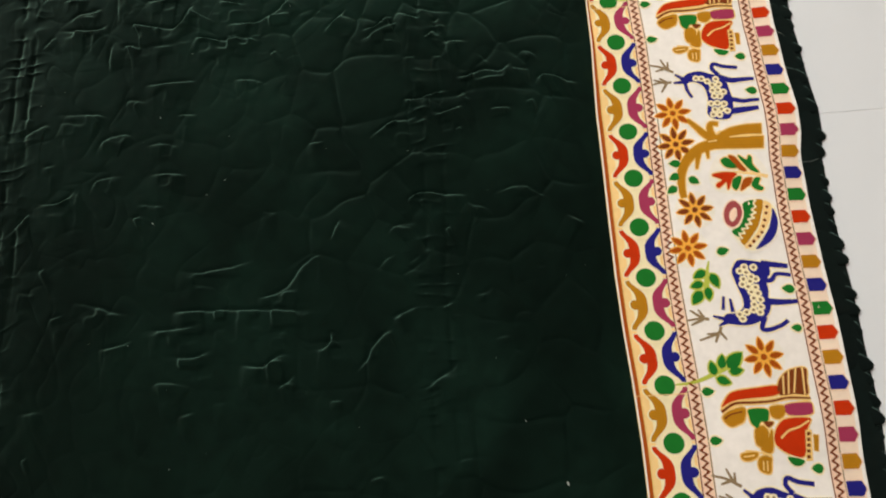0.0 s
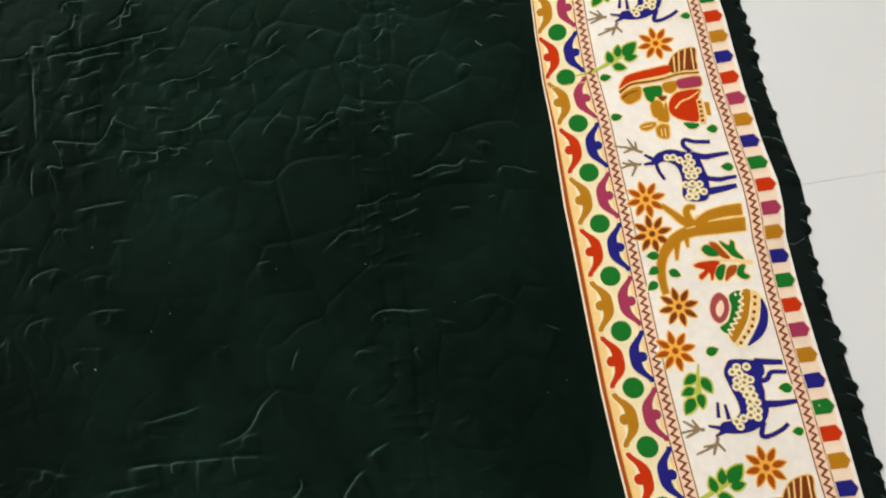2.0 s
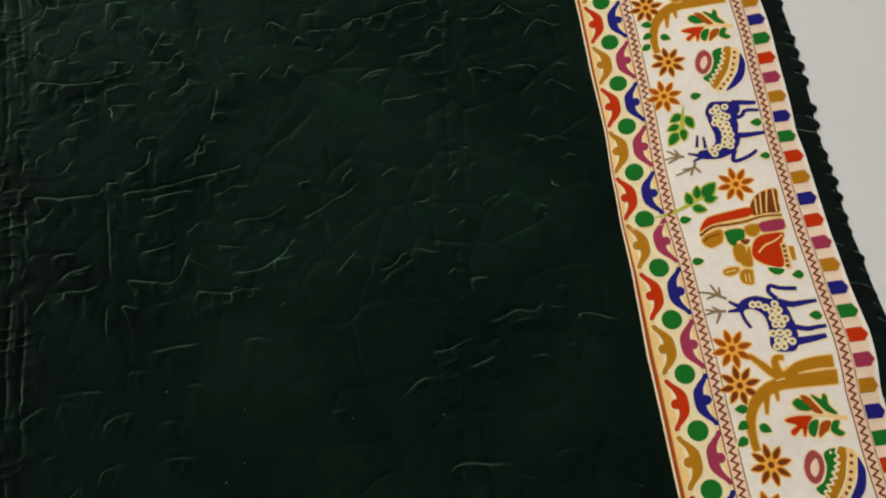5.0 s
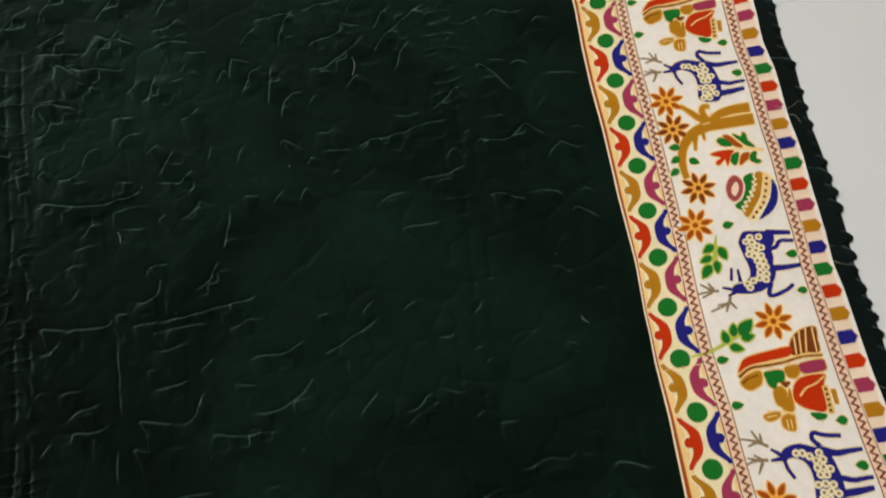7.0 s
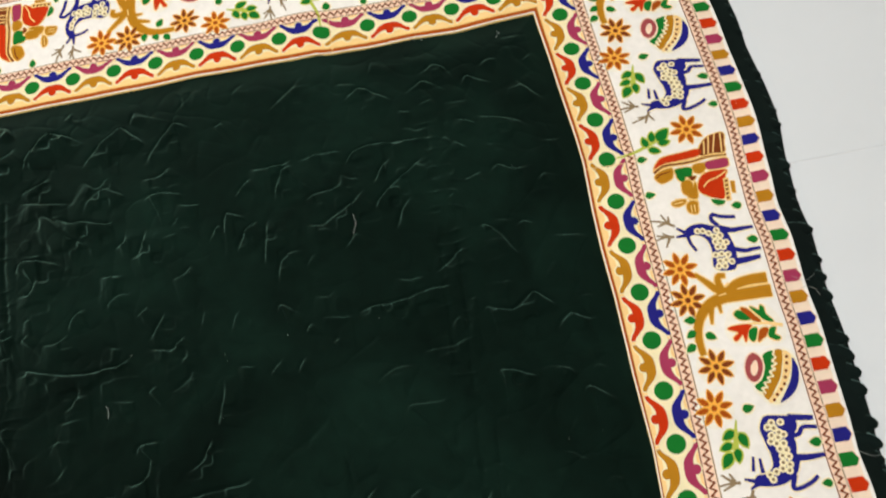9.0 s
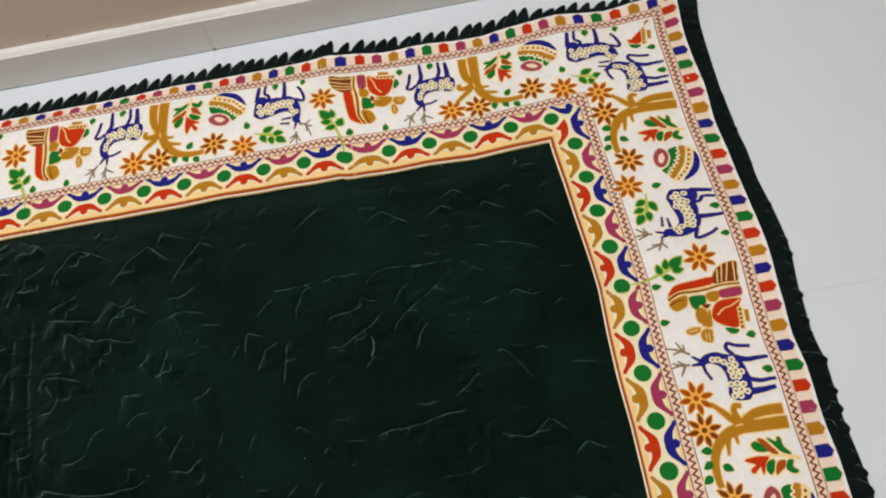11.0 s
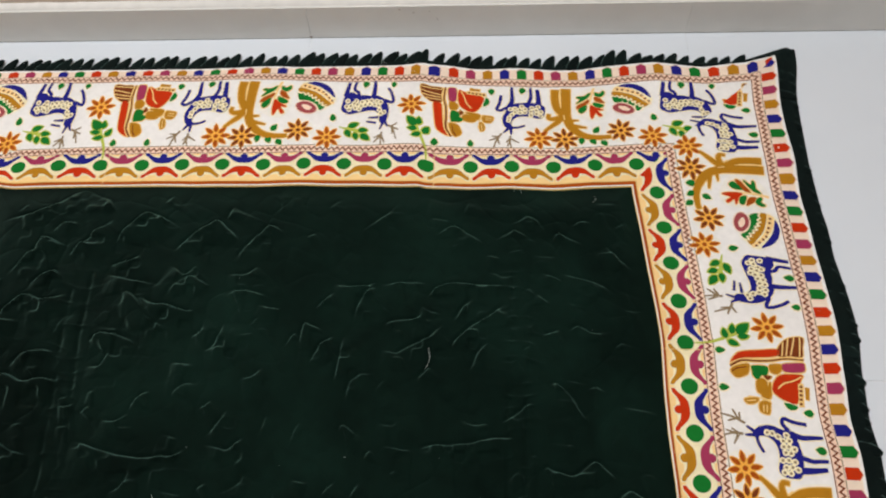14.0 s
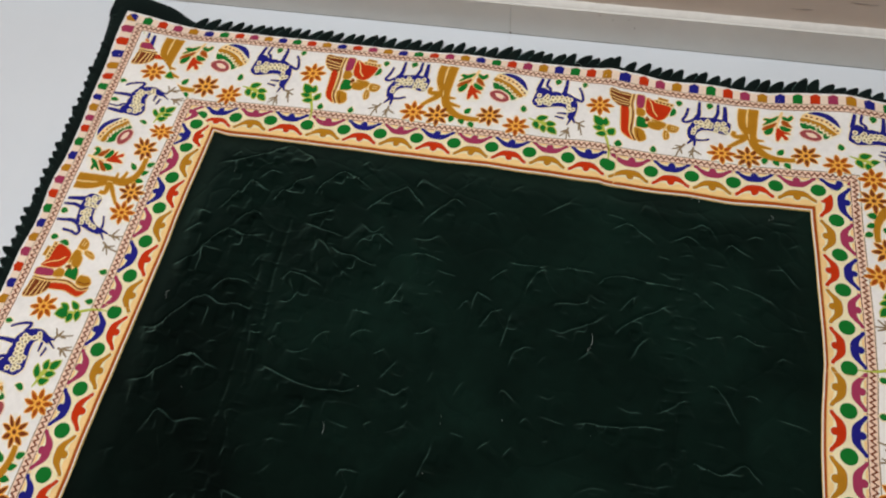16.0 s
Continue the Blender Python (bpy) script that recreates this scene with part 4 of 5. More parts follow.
def leaf_cluster():
    mo = Motif("leaf_spray", "printed spray of red and green leaves")
    mo.add(blob([(84, 230), (98, 254), (122, 256), (140, 250), (152, 224), (144, 204), (110, 206), (90, 212)], 4), C_IVORY, 0.1)
    mo.add(stroke([(150, 223), (135, 228), (112, 232)], 4.5, 3.0), C_CREAM, 1.2)
    for c, points in ((C_GREEN, [(100, 246), (106, 249), (112, 244), (117, 237), (109, 237), (103, 240)]), (C_RUST, [(109, 251), (116, 249), (123, 239), (127, 232), (120, 234), (114, 242)]),
                      (C_GREEN, [(120, 251), (129, 245), (132, 250), (135, 247), (135, 239), (141, 229), (132, 233), (126, 241)]), (C_RED, [(88, 230), (100, 232), (115, 230), (110, 224), (104, 212), (103, 221), (94, 215), (92, 219), (99, 224)]),
                      (C_GREEN, [(109, 216), (112, 224), (120, 226), (118, 218), (113, 211)]), (C_RUST, [(118, 210), (123, 222), (132, 223), (129, 216), (124, 213)]), (C_GREEN, [(131, 214), (135, 222), (141, 222), (138, 215), (143, 210), (138, 208)])):
        p = grown(blob(points, 4), 0.5)
        mo.add(grown(p, 1.5), C_CREAM, 0.8).add(p, c, 1.5)
    return mo.done()


def scallop(side, colour):
    """A curved band between two discs with a round knob on its hollow side."""
    mo = Motif("scallop")
    u = np.linspace(2.5, 55.7, 31)
    wave = step(np.sin(np.pi * u / 58.2), 0.16, 1.0)
    middle, half = 20.2 - 11.8 * wave, 1.6 + 4.0 * np.sin(np.pi * u / 58.2) ** 0.9
    band = np.vstack([np.stack([side * (middle - half), u], 1), np.stack([side * (middle + half), u], 1)[::-1]])
    mo.add(grown(band, 1.5), C_PALE, 0.7).add(disc(side * 15.6, 29.1, 6.8), C_PALE, 0.8)
    mo.add(band, colour, 1.4).add(disc(side * 15.6, 29.1, 5.3), colour, 1.6).add(disc(side * 11.0, 29.1, 5.0), colour, 1.7)
    return mo.done()


def zigzag(x):
    """One repeat of the stitched zigzag between two lines."""
    mo = Motif("zigzag_line")
    n, pitch = 56, PERIOD * 1000 / 56
    pts = [(x + (3.0 if k % 2 else -3.0), k * pitch / 2) for k in range(2 * n + 1)]
    for k in range(0, 2 * n, 8):
        mo.add(stroke_straight(pts[k:k + 9], 3.2), C_BROWN, 1)
    for d in (-6.4, 6.4):
        mo.add([(x + d - 0.6, 0), (x + d + 0.6, 0), (x + d + 0.6, PERIOD * 1000), (x + d - 0.6, PERIOD * 1000)], C_TAUPE if d > 0 else C_BROWN, 0.8)
    return mo.done()


def stroke_straight(points, wide):
    p = np.asarray(points, float)
    w = np.array([wide * 0.55, 0])
    return np.vstack([p + w, (p - w)[::-1]])


def edge_lines():
    mo = Motif("edge_piping", "rust red line between gold piping")
    top = PERIOD * 1000
    for a, b, c in ((-33.3, -31.6, C_IVORY), (-31.6, -27.2, C_RUST), (-27.2, -25.6, C_GOLD)):
        mo.add([(a, 0), (b, 0), (b, top), (a, top)], c, 1.2)
    return mo.done()


def block(colour):
    mo = Motif("edge_block")
    mo.add([(169.5, -7.2), (185.5, -7.6), (190.5, -1), (186, 7.2), (169.5, 7.2)], colour, 1, C_PEACH, 1.3)
    return mo.done()


BLOCKS = [block(c) for c in (C_MUSTARD, C_PURPLE, C_RED, C_NAVY, C_MUSTARD, C_RED, C_GREEN, C_NAVY, C_MUSTARD, C_PURPLE, C_RED, C_GREEN, C_NAVY, C_MUSTARD, C_PURPLE, C_RED, C_GREEN, C_NAVY)]
F_RUST, F_BROWN = flower(C_RUST), flower(C_BROWN)
DISC = Motif("disc").add(disc(0, 0, 14.2, 22), C_PALE, 0.9).add(disc(0, 0, 10.6, 22), C_GREEN, 1.4).done()
UPPER = navy_motif([(90, 127), (96, 134), (107, 133), (119, 130), (125, 126), (125, 117), (120, 110), (120, 99), (118, 89), (120, 85), (115, 73), (105, 65), (92, 62), (77, 64), (70, 68), (74, 75), (84, 76), (92, 82), (93, 93), (91, 103), (89, 114), (88, 121)],
                   [([(118, 129), (133, 126), (144, 124)], 7, 5), ([(116, 109), (125, 110), (131, 116), (145, 114)], 5.5, 4), ([(113, 87), (129, 85), (146, 85)], 8, 4.5),
                    ([(111, 70), (106, 58), (112, 56), (125, 60), (133, 65)], 5, 4), ([(72, 80), (75, 95)], 3.5, 2.5), ([(81, 77), (81, 92)], 4, 2.5), ([(74, 69), (61, 74)], 5, 2), ([(74, 67), (65, 63)], 5, 2)],
                   [(96, 122), (101, 126), (102, 120), (110, 125), (106, 115), (110, 112), (104, 110), (98, 113), (96, 107), (101, 104), (108, 103), (103, 98), (109, 96), (104, 91), (110, 89), (103, 84), (109, 81), (101, 78), (107, 75), (94, 76), (87, 74), (89, 69)],
                   [[(57, 71), (48, 72), (35, 71)], [(51, 72), (40, 82)], [(52, 73), (48, 82)], [(51, 71), (39, 66)], [(67, 62), (62, 55), (44, 49)], [(63, 55), (52, 55)], [(64, 58), (70, 48)], [(63, 55), (59, 46)]],
                   [(146, 98, 133, 100), (145, 56, 134, 57)])
LOWER = navy_motif([(70, 355), (77, 362), (91, 364), (104, 359), (116, 355), (120, 344), (121, 335), (122, 328), (121, 314), (116, 302), (106, 301), (96, 304), (92, 311), (95, 324), (95, 337), (91, 346), (82, 351), (72, 350)],
                   [([(112, 357), (106, 366), (109, 372), (119, 368), (135, 365)], 5, 4.5), ([(112, 354), (125, 349), (138, 349), (151, 349)], 8, 4), ([(118, 326), (132, 321), (140, 321), (151, 321)], 6, 4),
                    ([(112, 310), (132, 310), (148, 311)], 9, 5), ([(76, 352), (63, 363)], 6, 2.5), ([(76, 352), (60, 352)], 6, 2.5), ([(73, 350), (74, 341), (78, 331)], 4, 3.5)],
                   [(86, 355), (92, 354), (98, 350), (108, 352), (103, 345), (110, 345), (102, 338), (108, 338), (114, 335), (103, 331), (109, 330), (98, 322), (105, 322), (112, 320), (108, 314), (114, 311), (101, 314), (98, 308), (105, 307)],
                   [[(62, 366), (48, 374), (34, 378)], [(55, 370), (49, 384)], [(56, 370), (57, 380)], [(52, 372), (42, 369)], [(58, 353), (46, 354), (36, 352)], [(52, 354), (45, 360)], [(52, 352), (45, 341)], [(51, 353), (38, 358)]],
                   [(151, 332, 138, 335)])
ONCE = [(F_RUST, 107, 23), (F_RUST, 53, 309), (F_BROWN, 52, 271), (F_BROWN, 63, 190), (F_RUST, 49, 146), (UPPER.stretched(66, 1.09), 2, -5), (LOWER.stretched(66, 1.02), 0, -3.5), (patch_motif(), 0, 0), (pot_motif(), 5.5, -1),
        (tree_motif(), 0, 0), (leaf_cluster(), 0, 0),
        (sprig([(11, 0), (33, 2), (58, 11), (72, 18)], [(53, 7, 51, 22), (61, 13, 64, 28), (67, 14, 85, 29), (68, 10, 83, 11), (54, 4, 68, -2)]), 0, 0),
        (sprig([(69, 137), (65, 123), (61, 104)], [(64, 126, 50, 119), (59, 113, 45, 109), (56, 104, 44, 90), (63, 108, 62, 93), (69, 123, 75, 107)]), 0, -7),
        (small_leaf(175), 55, 247), (small_leaf(205), 52, 234), (small_leaf(212), 47, 219), (small_leaf(-33), 61, 229), (small_leaf(None), 42, -9), (small_leaf(None), 42, -58),
        (small_leaf(10), 79, 139),
        (Motif("seam").add([(-33, -10.0), (22, -10.0), (22, -9.1), (-33, -9.1)], C_CREAM, 3.2).done(), 0, 0)]
SCALLOPS = [scallop(-1, C_RED), scallop(1, C_NAVY), scallop(-1, C_MUSTARD), scallop(1, C_PURPLE)]
RUNS = [zigzag(28.5), zigzag(162), edge_lines()]


def clipped(v, t, m, z, keep):
    """Cuts triangles by half planes a*x + b*y <= c."""
    for a, b, c in keep:
        d = v @ np.array([a, b]) - c
        inside = d <= 1e-9
        if inside[t].all():
            continue
        verts, tris, mats, zs = [tuple(p) for p in v], [], [], []
        for tri, mi, zi in zip(t, m, z):
            ins = inside[tri]
            if ins.all():
                tris.append(list(tri)), mats.append(mi), zs.append(zi)
                continue
            if not ins.any():
                continue
            ring = []
            for k in range(3):
                i, j = tri[k], tri[(k + 1) % 3]
                if inside[i]:
                    ring.append(i)
                if inside[i] != inside[j]:
                    f = d[i] / (d[i] - d[j])
                    verts.append(tuple(v[i] + (v[j] - v[i]) * f))
                    ring.append(len(verts) - 1)
            for k in range(1, len(ring) - 1):
                tris.append([ring[0], ring[k], ring[k + 1]]), mats.append(mi), zs.append(zi)
        if not tris:
            return None
        v, t, m, z = np.array(verts), np.array(tris), np.array(mats), np.array(zs)
    return v, t, m, z


LAYER = 0.00019


class Strip:
    """One side of the border: its place, its run and its mitred ends."""

    def __init__(self, label, to_flat, lo, hi, keep):
        self.to_flat, self.lo, self.hi, self.keep = to_flat, lo, hi, keep
        self.ob = self.cloth(label)

    def place(self, v, z):
        x, y = self.to_flat(v[:, 0], v[:, 1])
        wx, wy = warp(x, y)
        return np.stack([wx, wy, border_height(x, y) + z], 1)

    def cloth(self, label):
        """The printed cotton itself, in bands of ground colour, with a turned-down outer edge."""
        cols = np.array([-33.3, -28, -23, -18, -12, -6, 0, 6, 12, 18, 21, 28, 36, 46, 56, 66, 76, 86, 96, 106, 116, 126, 136, 146, 155, 162, 169, 177, 185, 189, 193]) * MM
        ground = lambda c: C_PALE if abs(c) < 0.018 else C_CREAM if c < 0.0205 else C_PEACH if c < 0.036 else C_WHITE if c < 0.155 else C_PEACH if c < 0.169 else C_PINK if c < 0.189 else C_WHITE
        rows = np.arange(self.lo, self.hi + 0.008, 0.008)
        U, V = np.meshgrid(rows, cols, indexing="ij")
        v = np.stack([V.ravel(), U.ravel()], 1)
        idx = np.arange(len(v)).reshape(U.shape)
        a, b, c, d = idx[:-1, :-1], idx[:-1, 1:], idx[1:, 1:], idx[1:, :-1]
        t = np.stack([np.stack([a, b, c], -1), np.stack([a, c, d], -1)], -2).reshape(-1, 3)
        mids = (cols[:-1] + cols[1:]) / 2
        m = np.tile(np.repeat([ground(x) for x in mids], 2), len(rows) - 1)
        v, t, m, z = clipped(v, t, m, np.zeros(len(t)), self.keep)
        co = self.place(v, 0.0)
        # hems along both edges
        edge_v = {}
        extra = []
        used = set(t.ravel().tolist())
        for i, p in enumerate(v):
            if i in used and min(abs(p[0] - cols[-1]), abs(p[0] - cols[0])) < 1e-6:
                edge_v[i] = len(co) + len(extra)
                extra.append((co[i][0], co[i][1], max(0.001, co[i][2] - 0.0035)))
        faces = [list(f) for f in t]
        mats = list(m)
        order = sorted(edge_v, key=lambda i: (round(v[i][0], 4), v[i][1]))
        for i, j in zip(order[:-1], order[1:]):
            if abs(v[i][0] - v[j][0]) < 1e-6:
                faces.append([i, j, edge_v[j], edge_v[i]])
                mats.append(C_PINK if v[i][0] > 0 else C_GOLD)
        return mesh_object("border", np.vstack([co, extra]), faces, PRINTS, quilt, label, mats, smooth=True)

    def lay(self, mo, x, y):
        v = mo.v + np.array([x, y]) * MM
        lo, hi = v[:, 1].min(), v[:, 1].max()
        if hi < self.lo or lo > self.hi:
            return
        cut = clipped(v, mo.t, np.array(mo.m), np.array(mo.z), self.keep)
        if cut is None:
            return
        v, t, m, z = cut
        # each layer keeps vertices of its own
        flat = t.ravel()
        zz = np.repeat(z, 3)
        key = flat * 100 + np.round(zz * 10).astype(int)
        uniq, first, inv = np.unique(key, return_index=True, return_inverse=True)
        co = self.place(v[flat[first]], LAYER * (2.4 + zz[first]))
        used = sorted(set(m))
        remap = {c: i for i, c in enumerate(used)}
        mesh_object(mo.name, co, inv.reshape(-1, 3), [PRINTS[c] for c in used], self.ob, mo.label, [remap[c] for c in m], smooth=True)

    def fill(self):
        first, last = int(np.floor(self.lo / PERIOD)) - 1, int(np.ceil(self.hi / PERIOD)) + 1
        for r in range(first, last):
            u = r * PERIOD * 1000
            for mo, x, y in ONCE:
                self.lay(mo, x, y + u)
            for k in range(8):
                self.lay(DISC, 0, u + 58.2 * k)
                for mo in SCALLOPS[(k % 2) * 2:(k % 2) * 2 + 2]:
                    self.lay(mo, 0, u + 58.2 * k)
            for k, mo in enumerate(BLOCKS):
                self.lay(mo, 0, u - 84 + 25.867 * k)
            for mo in RUNS:
                self.lay(mo, 0, u)


T0, L0, B0 = -0.313, 0.373, -0.5
STRIPS = [
    Strip("white cotton border printed with bright figures", lambda v, u: (RIGHT_C + v, u), BOTTOM_C - 0.2, TOP_C + 0.2, [(-1, 1, TOP_C - RIGHT_C), (-1, -1, -BOTTOM_C)]),
    Strip("white cotton border printed with bright figures", lambda v, u: (T0 - u, TOP_C + v), T0 - 0.2, T0 - LEFT_C + 0.2, [(-1, -1, -T0), (-1, 1, T0 - LEFT_C)]),
    Strip("white cotton border printed with bright figures", lambda v, u: (LEFT_C - v, L0 - u), L0 - TOP_C - 0.2, L0 - BOTTOM_C + 0.2, [(-1, -1, TOP_C - L0), (-1, 1, L0 - BOTTOM_C)]),
    Strip("white cotton border printed with bright figures", lambda v, u: (B0 + u, BOTTOM_C - v), LEFT_C - B0 - 0.2, -B0 + 0.2, [(-1, 1, -B0), (-1, -1, B0 - LEFT_C)]),
]

# ---- the gathered velvet trim along the outer edge ----
def lobe_mesh(blunt, leaning, reach):
    """A soft pleat of velvet, leaning to one side."""
    n, k = 8, 6
    verts, faces = [], []
    for i in range(k):
        t = math.sin(0.5 * math.pi * i / (k - 1))
        y = 0.002 + reach * t
        half = 0.0112 * math.sqrt(max(0.0, 1 - t**blunt)) + 0.0008
        lean = leaning * t * t
        tall = 0.0034 * (1 - 0.5 * t)
        for j in range(n):
            a = 2 * np.pi * j / n
            verts.append((lean + half * np.cos(a), y, 0.0036 + tall * np.sin(a) * 0.85))
    for i in range(k - 1):
        for j in range(n):
            faces.append((i * n + j, i * n + (j + 1) % n, (i + 1) * n + (j + 1) % n, (i + 1) * n + j))
    faces.append(tuple(range((k - 1) * n, k * n)))
    me = bpy.data.meshes.new("pleat")
    me.from_pydata(verts, [], faces)
    me.materials.append(TRIM)
    me.polygons.foreach_set("use_smooth", np.ones(len(me.polygons), dtype=bool))
    return me


ROUND, POINTED, TOOTHED = lobe_mesh(2.3, 0.005, 0.0262), lobe_mesh(1.5, 0.011, 0.0325), lobe_mesh(1.6, 0.008, 0.0320)


def narrowed(u, turn):
    """How much the edging is drawn in along a stretch of the long side, to fit the camera's view."""
    return 0.006 * np.interp(u, [0.54, 0.60, 0.65, 0.70, 0.75, 0.80, 0.85], [0, 0.5, 0.1, 0, 0.9, 0.5, 0]) * (turn == -90)


def trim(strip, lo, hi, turn, wide, first, last, pleat):
    """A band of dark velvet under the hem and its row of pleats."""
    us = np.arange(lo, hi + 0.006, 0.006)
    vs = np.array([OUT - 0.012, OUT - 0.002, OUT + wide * 0.5, OUT + wide])
    U, V = np.meshgrid(us, vs, indexing="ij")
    plain = np.repeat(step(us, last - 0.05, last + 0.06) if turn < 0 else step(-us, -first - 0.05, -first + 0.06), 4) * np.tile([0, 0, 0.5, 1], len(us)) * 0.0035
    if turn == 0:
        plain = np.repeat(step(us, last - 0.02, last + 0.05), 4) * np.tile([0, 0, 0.5, 1], len(us)) * 0.020
    plain -= np.repeat(narrowed(us, turn), 4) * np.tile([0, 0, 0.5, 1], len(us))
    x, y = strip.to_flat(V.ravel() + plain, U.ravel())
    wx, wy = warp(x, y)
    z = np.tile([0.003, 0.0055, 0.0068, 0.001], len(us)) + 0.0015 * (vnoise(x, y, 0.02, 3) - 0.5) * np.tile([0, 1, 1, 0], len(us))
    idx = np.arange(U.size).reshape(U.shape)
    faces = np.stack([idx[:-1, :-1], idx[:-1, 1:], idx[1:, 1:], idx[1:, :-1]], -1).reshape(-1, 4)
    band = mesh_object("velvet_trim", np.stack([wx, wy, z], 1), faces.tolist(), [TRIM], quilt, "dark green velvet edging with a row of pointed pleats", smooth=True)
    rnd = random.Random(round(lo * 1000))
    u = first
    while u < last:
        px, py = strip.to_flat(np.array([OUT - 0.001 - narrowed(u, turn)]), np.array([u]))
        qx, qy = warp(px, py)
        reach = 1.0 if turn else float(np.interp(px[0], [-0.44, -0.38, -0.26, -0.22, -0.15, -0.11, -0.02, 0.01, 0.15], [1, 1, 1, 0.95, 0.95, 1.05, 1.05, 0.85, 0.8]))
        ob = new("pleat", pleat)
        ob.parent = band
        ob.matrix_basis = pose(float(qx[0]), float(qy[0]), rnd.uniform(-0.001, 0.001), rnd.uniform(-3, 3), rnd.uniform(-3, 9), turn + rnd.uniform(-8, 4)) @ Matrix.Diagonal((rnd.uniform(0.85, 1.05), reach * rnd.uniform(0.9, 1.08), rnd.uniform(0.9, 1.15), 1))
        u += rnd.uniform(0.0165, 0.0205)
    return band


trim(STRIPS[0], BOTTOM_C - 0.21, TOP_C + OUT + 0.007, -90, 0.0275, BOTTOM_C - 0.17, TOP_C + OUT - 0.025, ROUND)
trim(STRIPS[1], T0 - OUT - 0.022, T0 - LEFT_C + OUT + 0.024, 0, 0.0165, T0 - OUT + 0.05, T0 - LEFT_C + OUT - 0.105, POINTED)
trim(STRIPS[2], L0 - TOP_C - OUT - 0.010, L0 - BOTTOM_C + 0.21, 90, 0.0262, L0 - TOP_C - OUT + 0.018, L0 - BOTTOM_C + 0.17, TOOTHED)
trim(STRIPS[3], LEFT_C - B0 - 0.21, -B0 + 0.21, 180, 0.022, LEFT_C - B0 - 0.17, -B0 + 0.17, ROUND)


# ---- lint on the velvet ----
def thread(points, r=0.0005):
    p = spline(points, 6)
    verts, faces = [], []
    for i, (x, y, z) in enumerate(p):
        for k in range(4):
            a = np.pi / 2 * k
            verts.append((x + r * np.cos(a), y + r * 0.5 * np.sin(a), z + r * np.sin(a)))
        if i:
            faces += [(4 * i - 4 + k, 4 * i - 4 + (k + 1) % 4, 4 * i + (k + 1) % 4, 4 * i + k) for k in range(4)]
    ob = mesh_object("thread", verts, faces, [LINT])
    return tagged(ob, "short loose pale thread lying on the velvet", "thread", group="loose threads")


def on_velvet(x, y, lift=0.0035):
    """The top of the velvet near a place."""
    return 0.0185 + lift


for POINTS in ([(-0.309, 0.428), (-0.304, 0.440), (-0.306, 0.455)], [(-0.195, 0.692), (-0.188, 0.697), (-0.183, 0.688)], [(-0.620, 0.271), (-0.616, 0.264), (-0.617, 0.256)],
               [(-0.092, 0.064), (-0.090, 0.058), (-0.085, 0.056)], [(-0.890, 0.418), (-0.893, 0.412), (-0.890, 0.405)], [(-0.085, 0.682), (-0.083, 0.676), (-0.088, 0.672)]):
    thread([(x, y, on_velvet(x, y) + (0.002 if k == 1 else 0)) for k, (x, y) in enumerate(POINTS)], 0.00026)
for POINTS in ([(0.180, 0.277, 0.013), (0.192, 0.268, 0.018), (0.207, 0.276, 0.012)], [(0.186, 0.078, 0.013), (0.196, 0.070, 0.018), (0.208, 0.070, 0.012)],
               [(0.181, -0.052, 0.013), (0.188, -0.062, 0.017), (0.197, -0.066, 0.012)], [(0.186, 0.262, 0.013), (0.198, 0.258, 0.017), (0.204, 0.250, 0.012)],
               [(0.184, -0.226, 0.013), (0.193, -0.231, 0.018), (0.206, -0.225, 0.012)], [(-0.40, 0.925, 0.013), (-0.39, 0.938, 0.018), (-0.375, 0.93, 0.013)]):
    thread(POINTS, 0.00022)


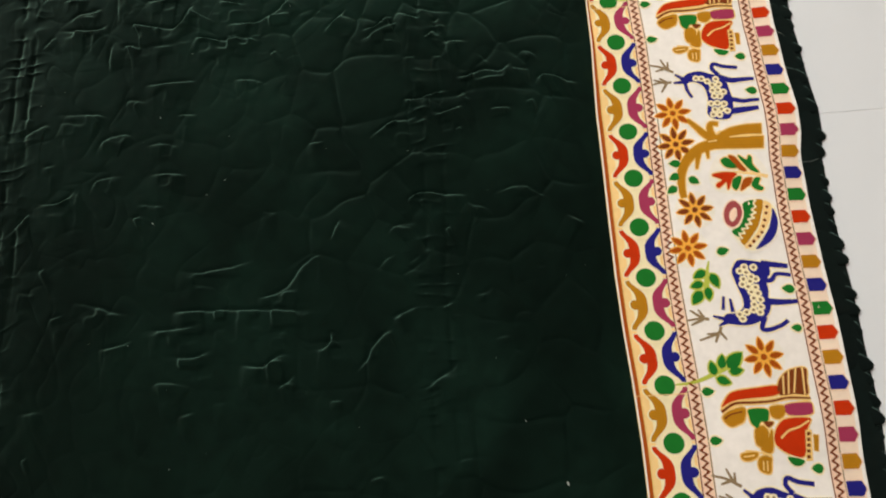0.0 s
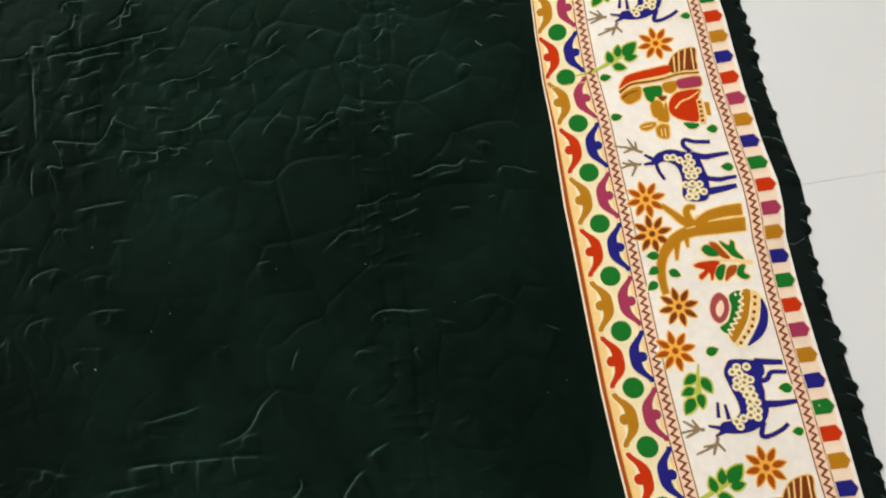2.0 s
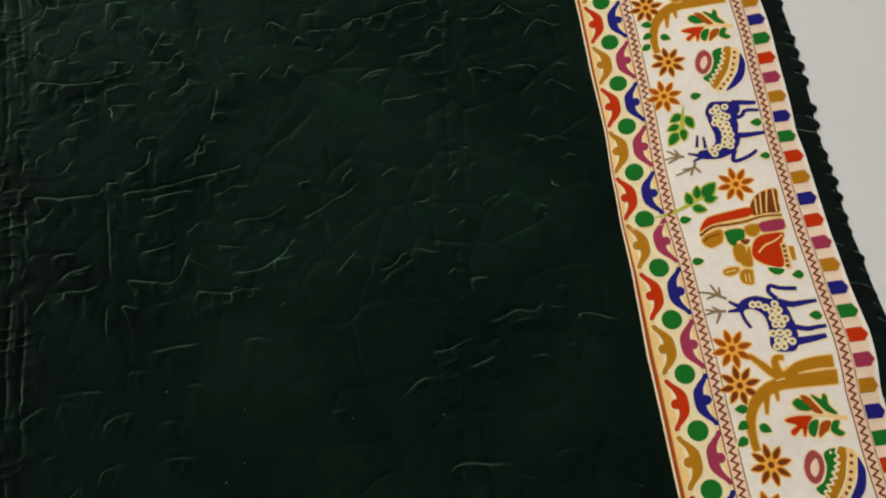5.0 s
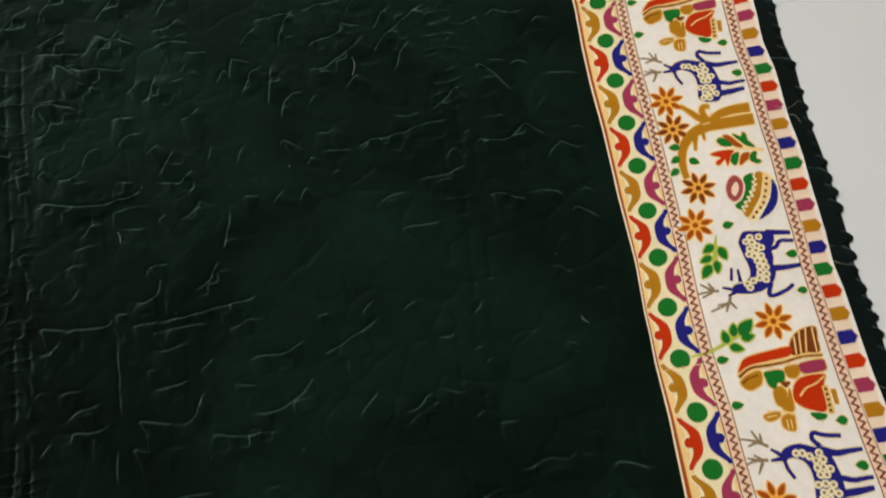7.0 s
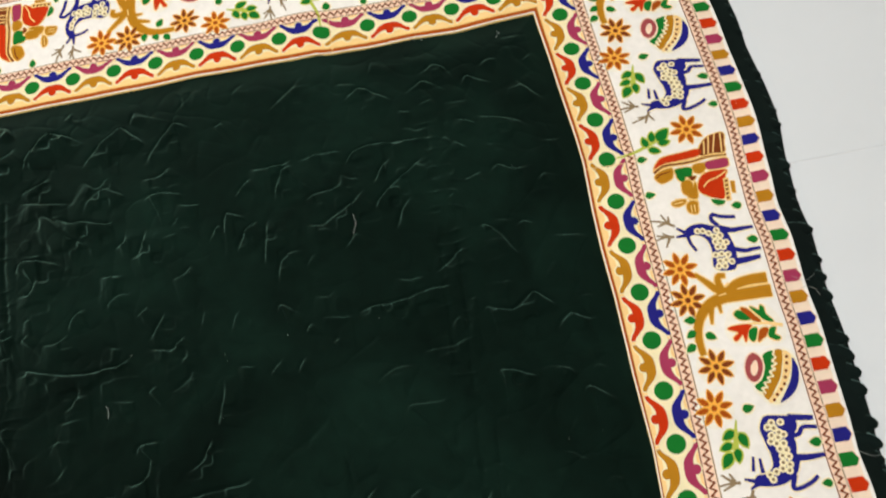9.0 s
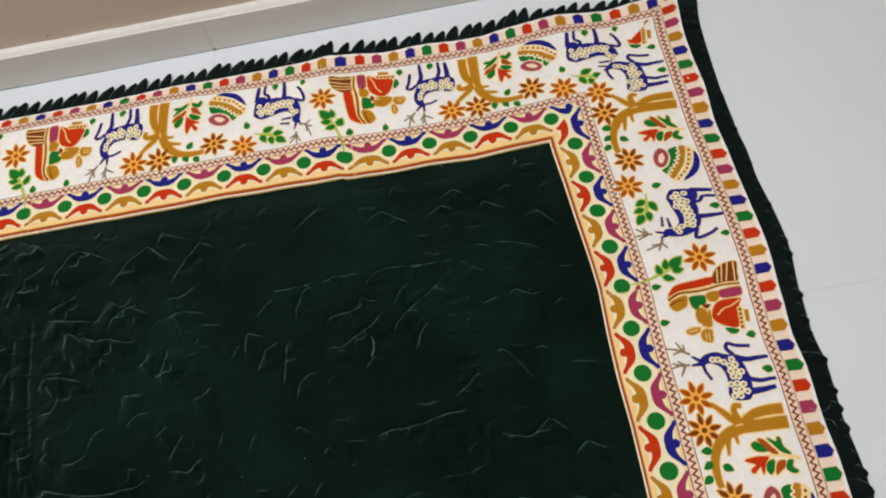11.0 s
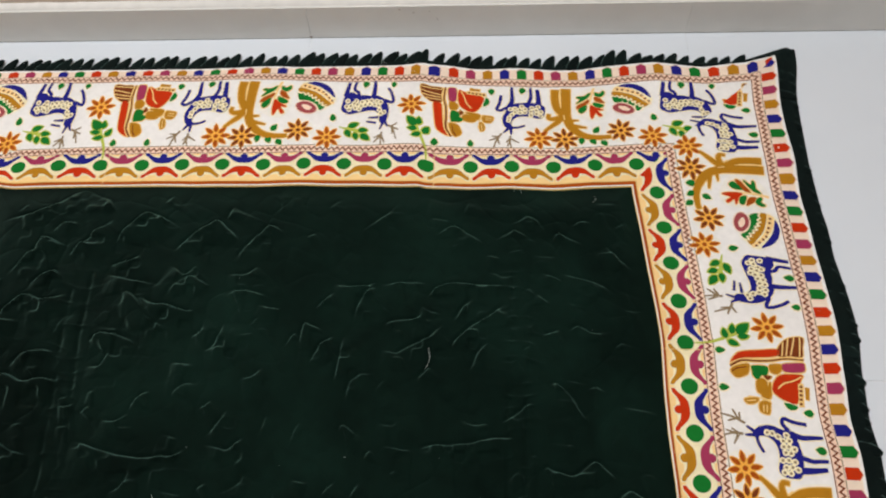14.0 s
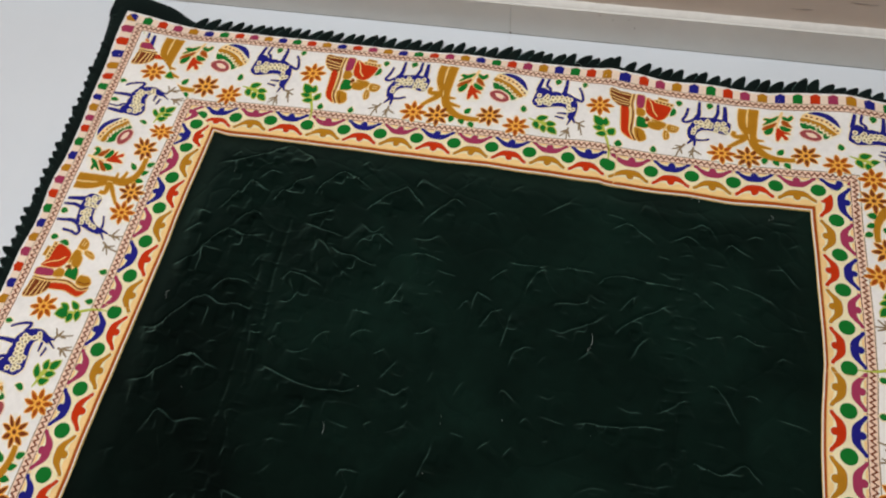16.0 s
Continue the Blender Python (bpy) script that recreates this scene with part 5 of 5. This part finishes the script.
def lint_flecks():
    """Tiny pale bits of fluff that cling to the velvet."""
    rnd = random.Random(8)
    spots = [(-0.549, -0.244, 1.6), (-0.136, -0.494, 1.2), (-0.099, -0.558, 2.4), (-0.511, -0.523, 1.0), (-0.550, -0.106, 1.2), (-0.465, -0.196, 1.0), (-0.486, -0.213, 1.0),
             (-0.248, -0.178, 1.0), (-0.400, 0.316, 1.0), (-0.589, 0.327, 1.0)]
    spots += [(rnd.uniform(-0.9, -0.06), rnd.uniform(-0.6, 0.68), rnd.uniform(0.4, 0.8)) for _ in range(46)]
    verts, faces = [], []
    for x, y, size in spots:
        a, r = rnd.uniform(0, 3.1), 0.00075 * size
        z, k = on_velvet(x, y), len(verts)
        for dx, dy, dz in ((-1.6, 0, 0), (0, -0.6, 0), (1.6, 0, 0.3), (0, 0.6, 0), (0.1, 0, 0.7), (0, 0, -0.7)):
            verts.append((x + r * (dx * math.cos(a) - dy * math.sin(a)), y + r * (dx * math.sin(a) + dy * math.cos(a)), z + r * dz))
        faces += [tuple(k + i for i in f) for f in ((0, 1, 4), (1, 2, 4), (2, 3, 4), (3, 0, 4), (1, 0, 5), (2, 1, 5), (3, 2, 5), (0, 3, 5))]
    tagged(mesh_object("lint", verts, faces, [LINT]), "scattered pale flecks of lint on the velvet", "lint", kind="stuff")


lint_flecks()


def mark(name, x, y, z, wide, high, parent, angle=0.0):
    """A small raised dark chip or scuff on an upright face."""
    n = 9
    a = np.linspace(0, 2 * np.pi, n, endpoint=False)
    r = 0.75 + 0.35 * np.cos(3 * a + x * 40)
    px, pz = r * np.cos(a) * wide, r * np.sin(a) * high
    c, d = math.cos(angle), math.sin(angle)
    verts = [(x + c * p - d * q, y, z + d * p + c * q) for p, q in zip(px, pz)] + [(x, y - 0.0008, z)]
    mesh_object(name, verts, [(i, n, (i + 1) % n) for i in range(n)], [SCUFF], parent)


MARKS_SKIRT = [(-0.318, 0.054, 0.0015, 0.0008, 0.2), (-0.307, 0.038, 0.0007, 0.004, 0.1), (-0.364, 0.058, 0.003, 0.0008, -0.2), (-0.343, 0.051, 0.0006, 0.004, 0.1)]
MARKS_WALL = [(-0.748, 0.078, 0.0025, 0.002, 0.0), (-0.061, 0.092, 0.020, 0.0012, 0.03), (-0.337, 0.080, 0.002, 0.0015, 0.2), (0.019, 0.112, 0.025, 0.0008, -0.03)]
mark("chip", -0.511, WALL_Y - 0.0004, 0.003, 0.003, 0.003, baseboard)
for x, z, w, h, g in MARKS_SKIRT:
    mark("scuff", x, WALL_Y - 0.0004, z, w, h, baseboard, g)
for x, z, w, h, g in MARKS_WALL:
    mark("scuff", x, WALL_Y + DEEP - 0.0004, z, w, h, north, g)

# ---- pieces, last ----
for STRIP in STRIPS:
    STRIP.fill()
for i in range(6):
    for j in range(6):
        floor_tile(-0.511 + (i - 3) * TX, WALL_Y - (j + 1) * TY)
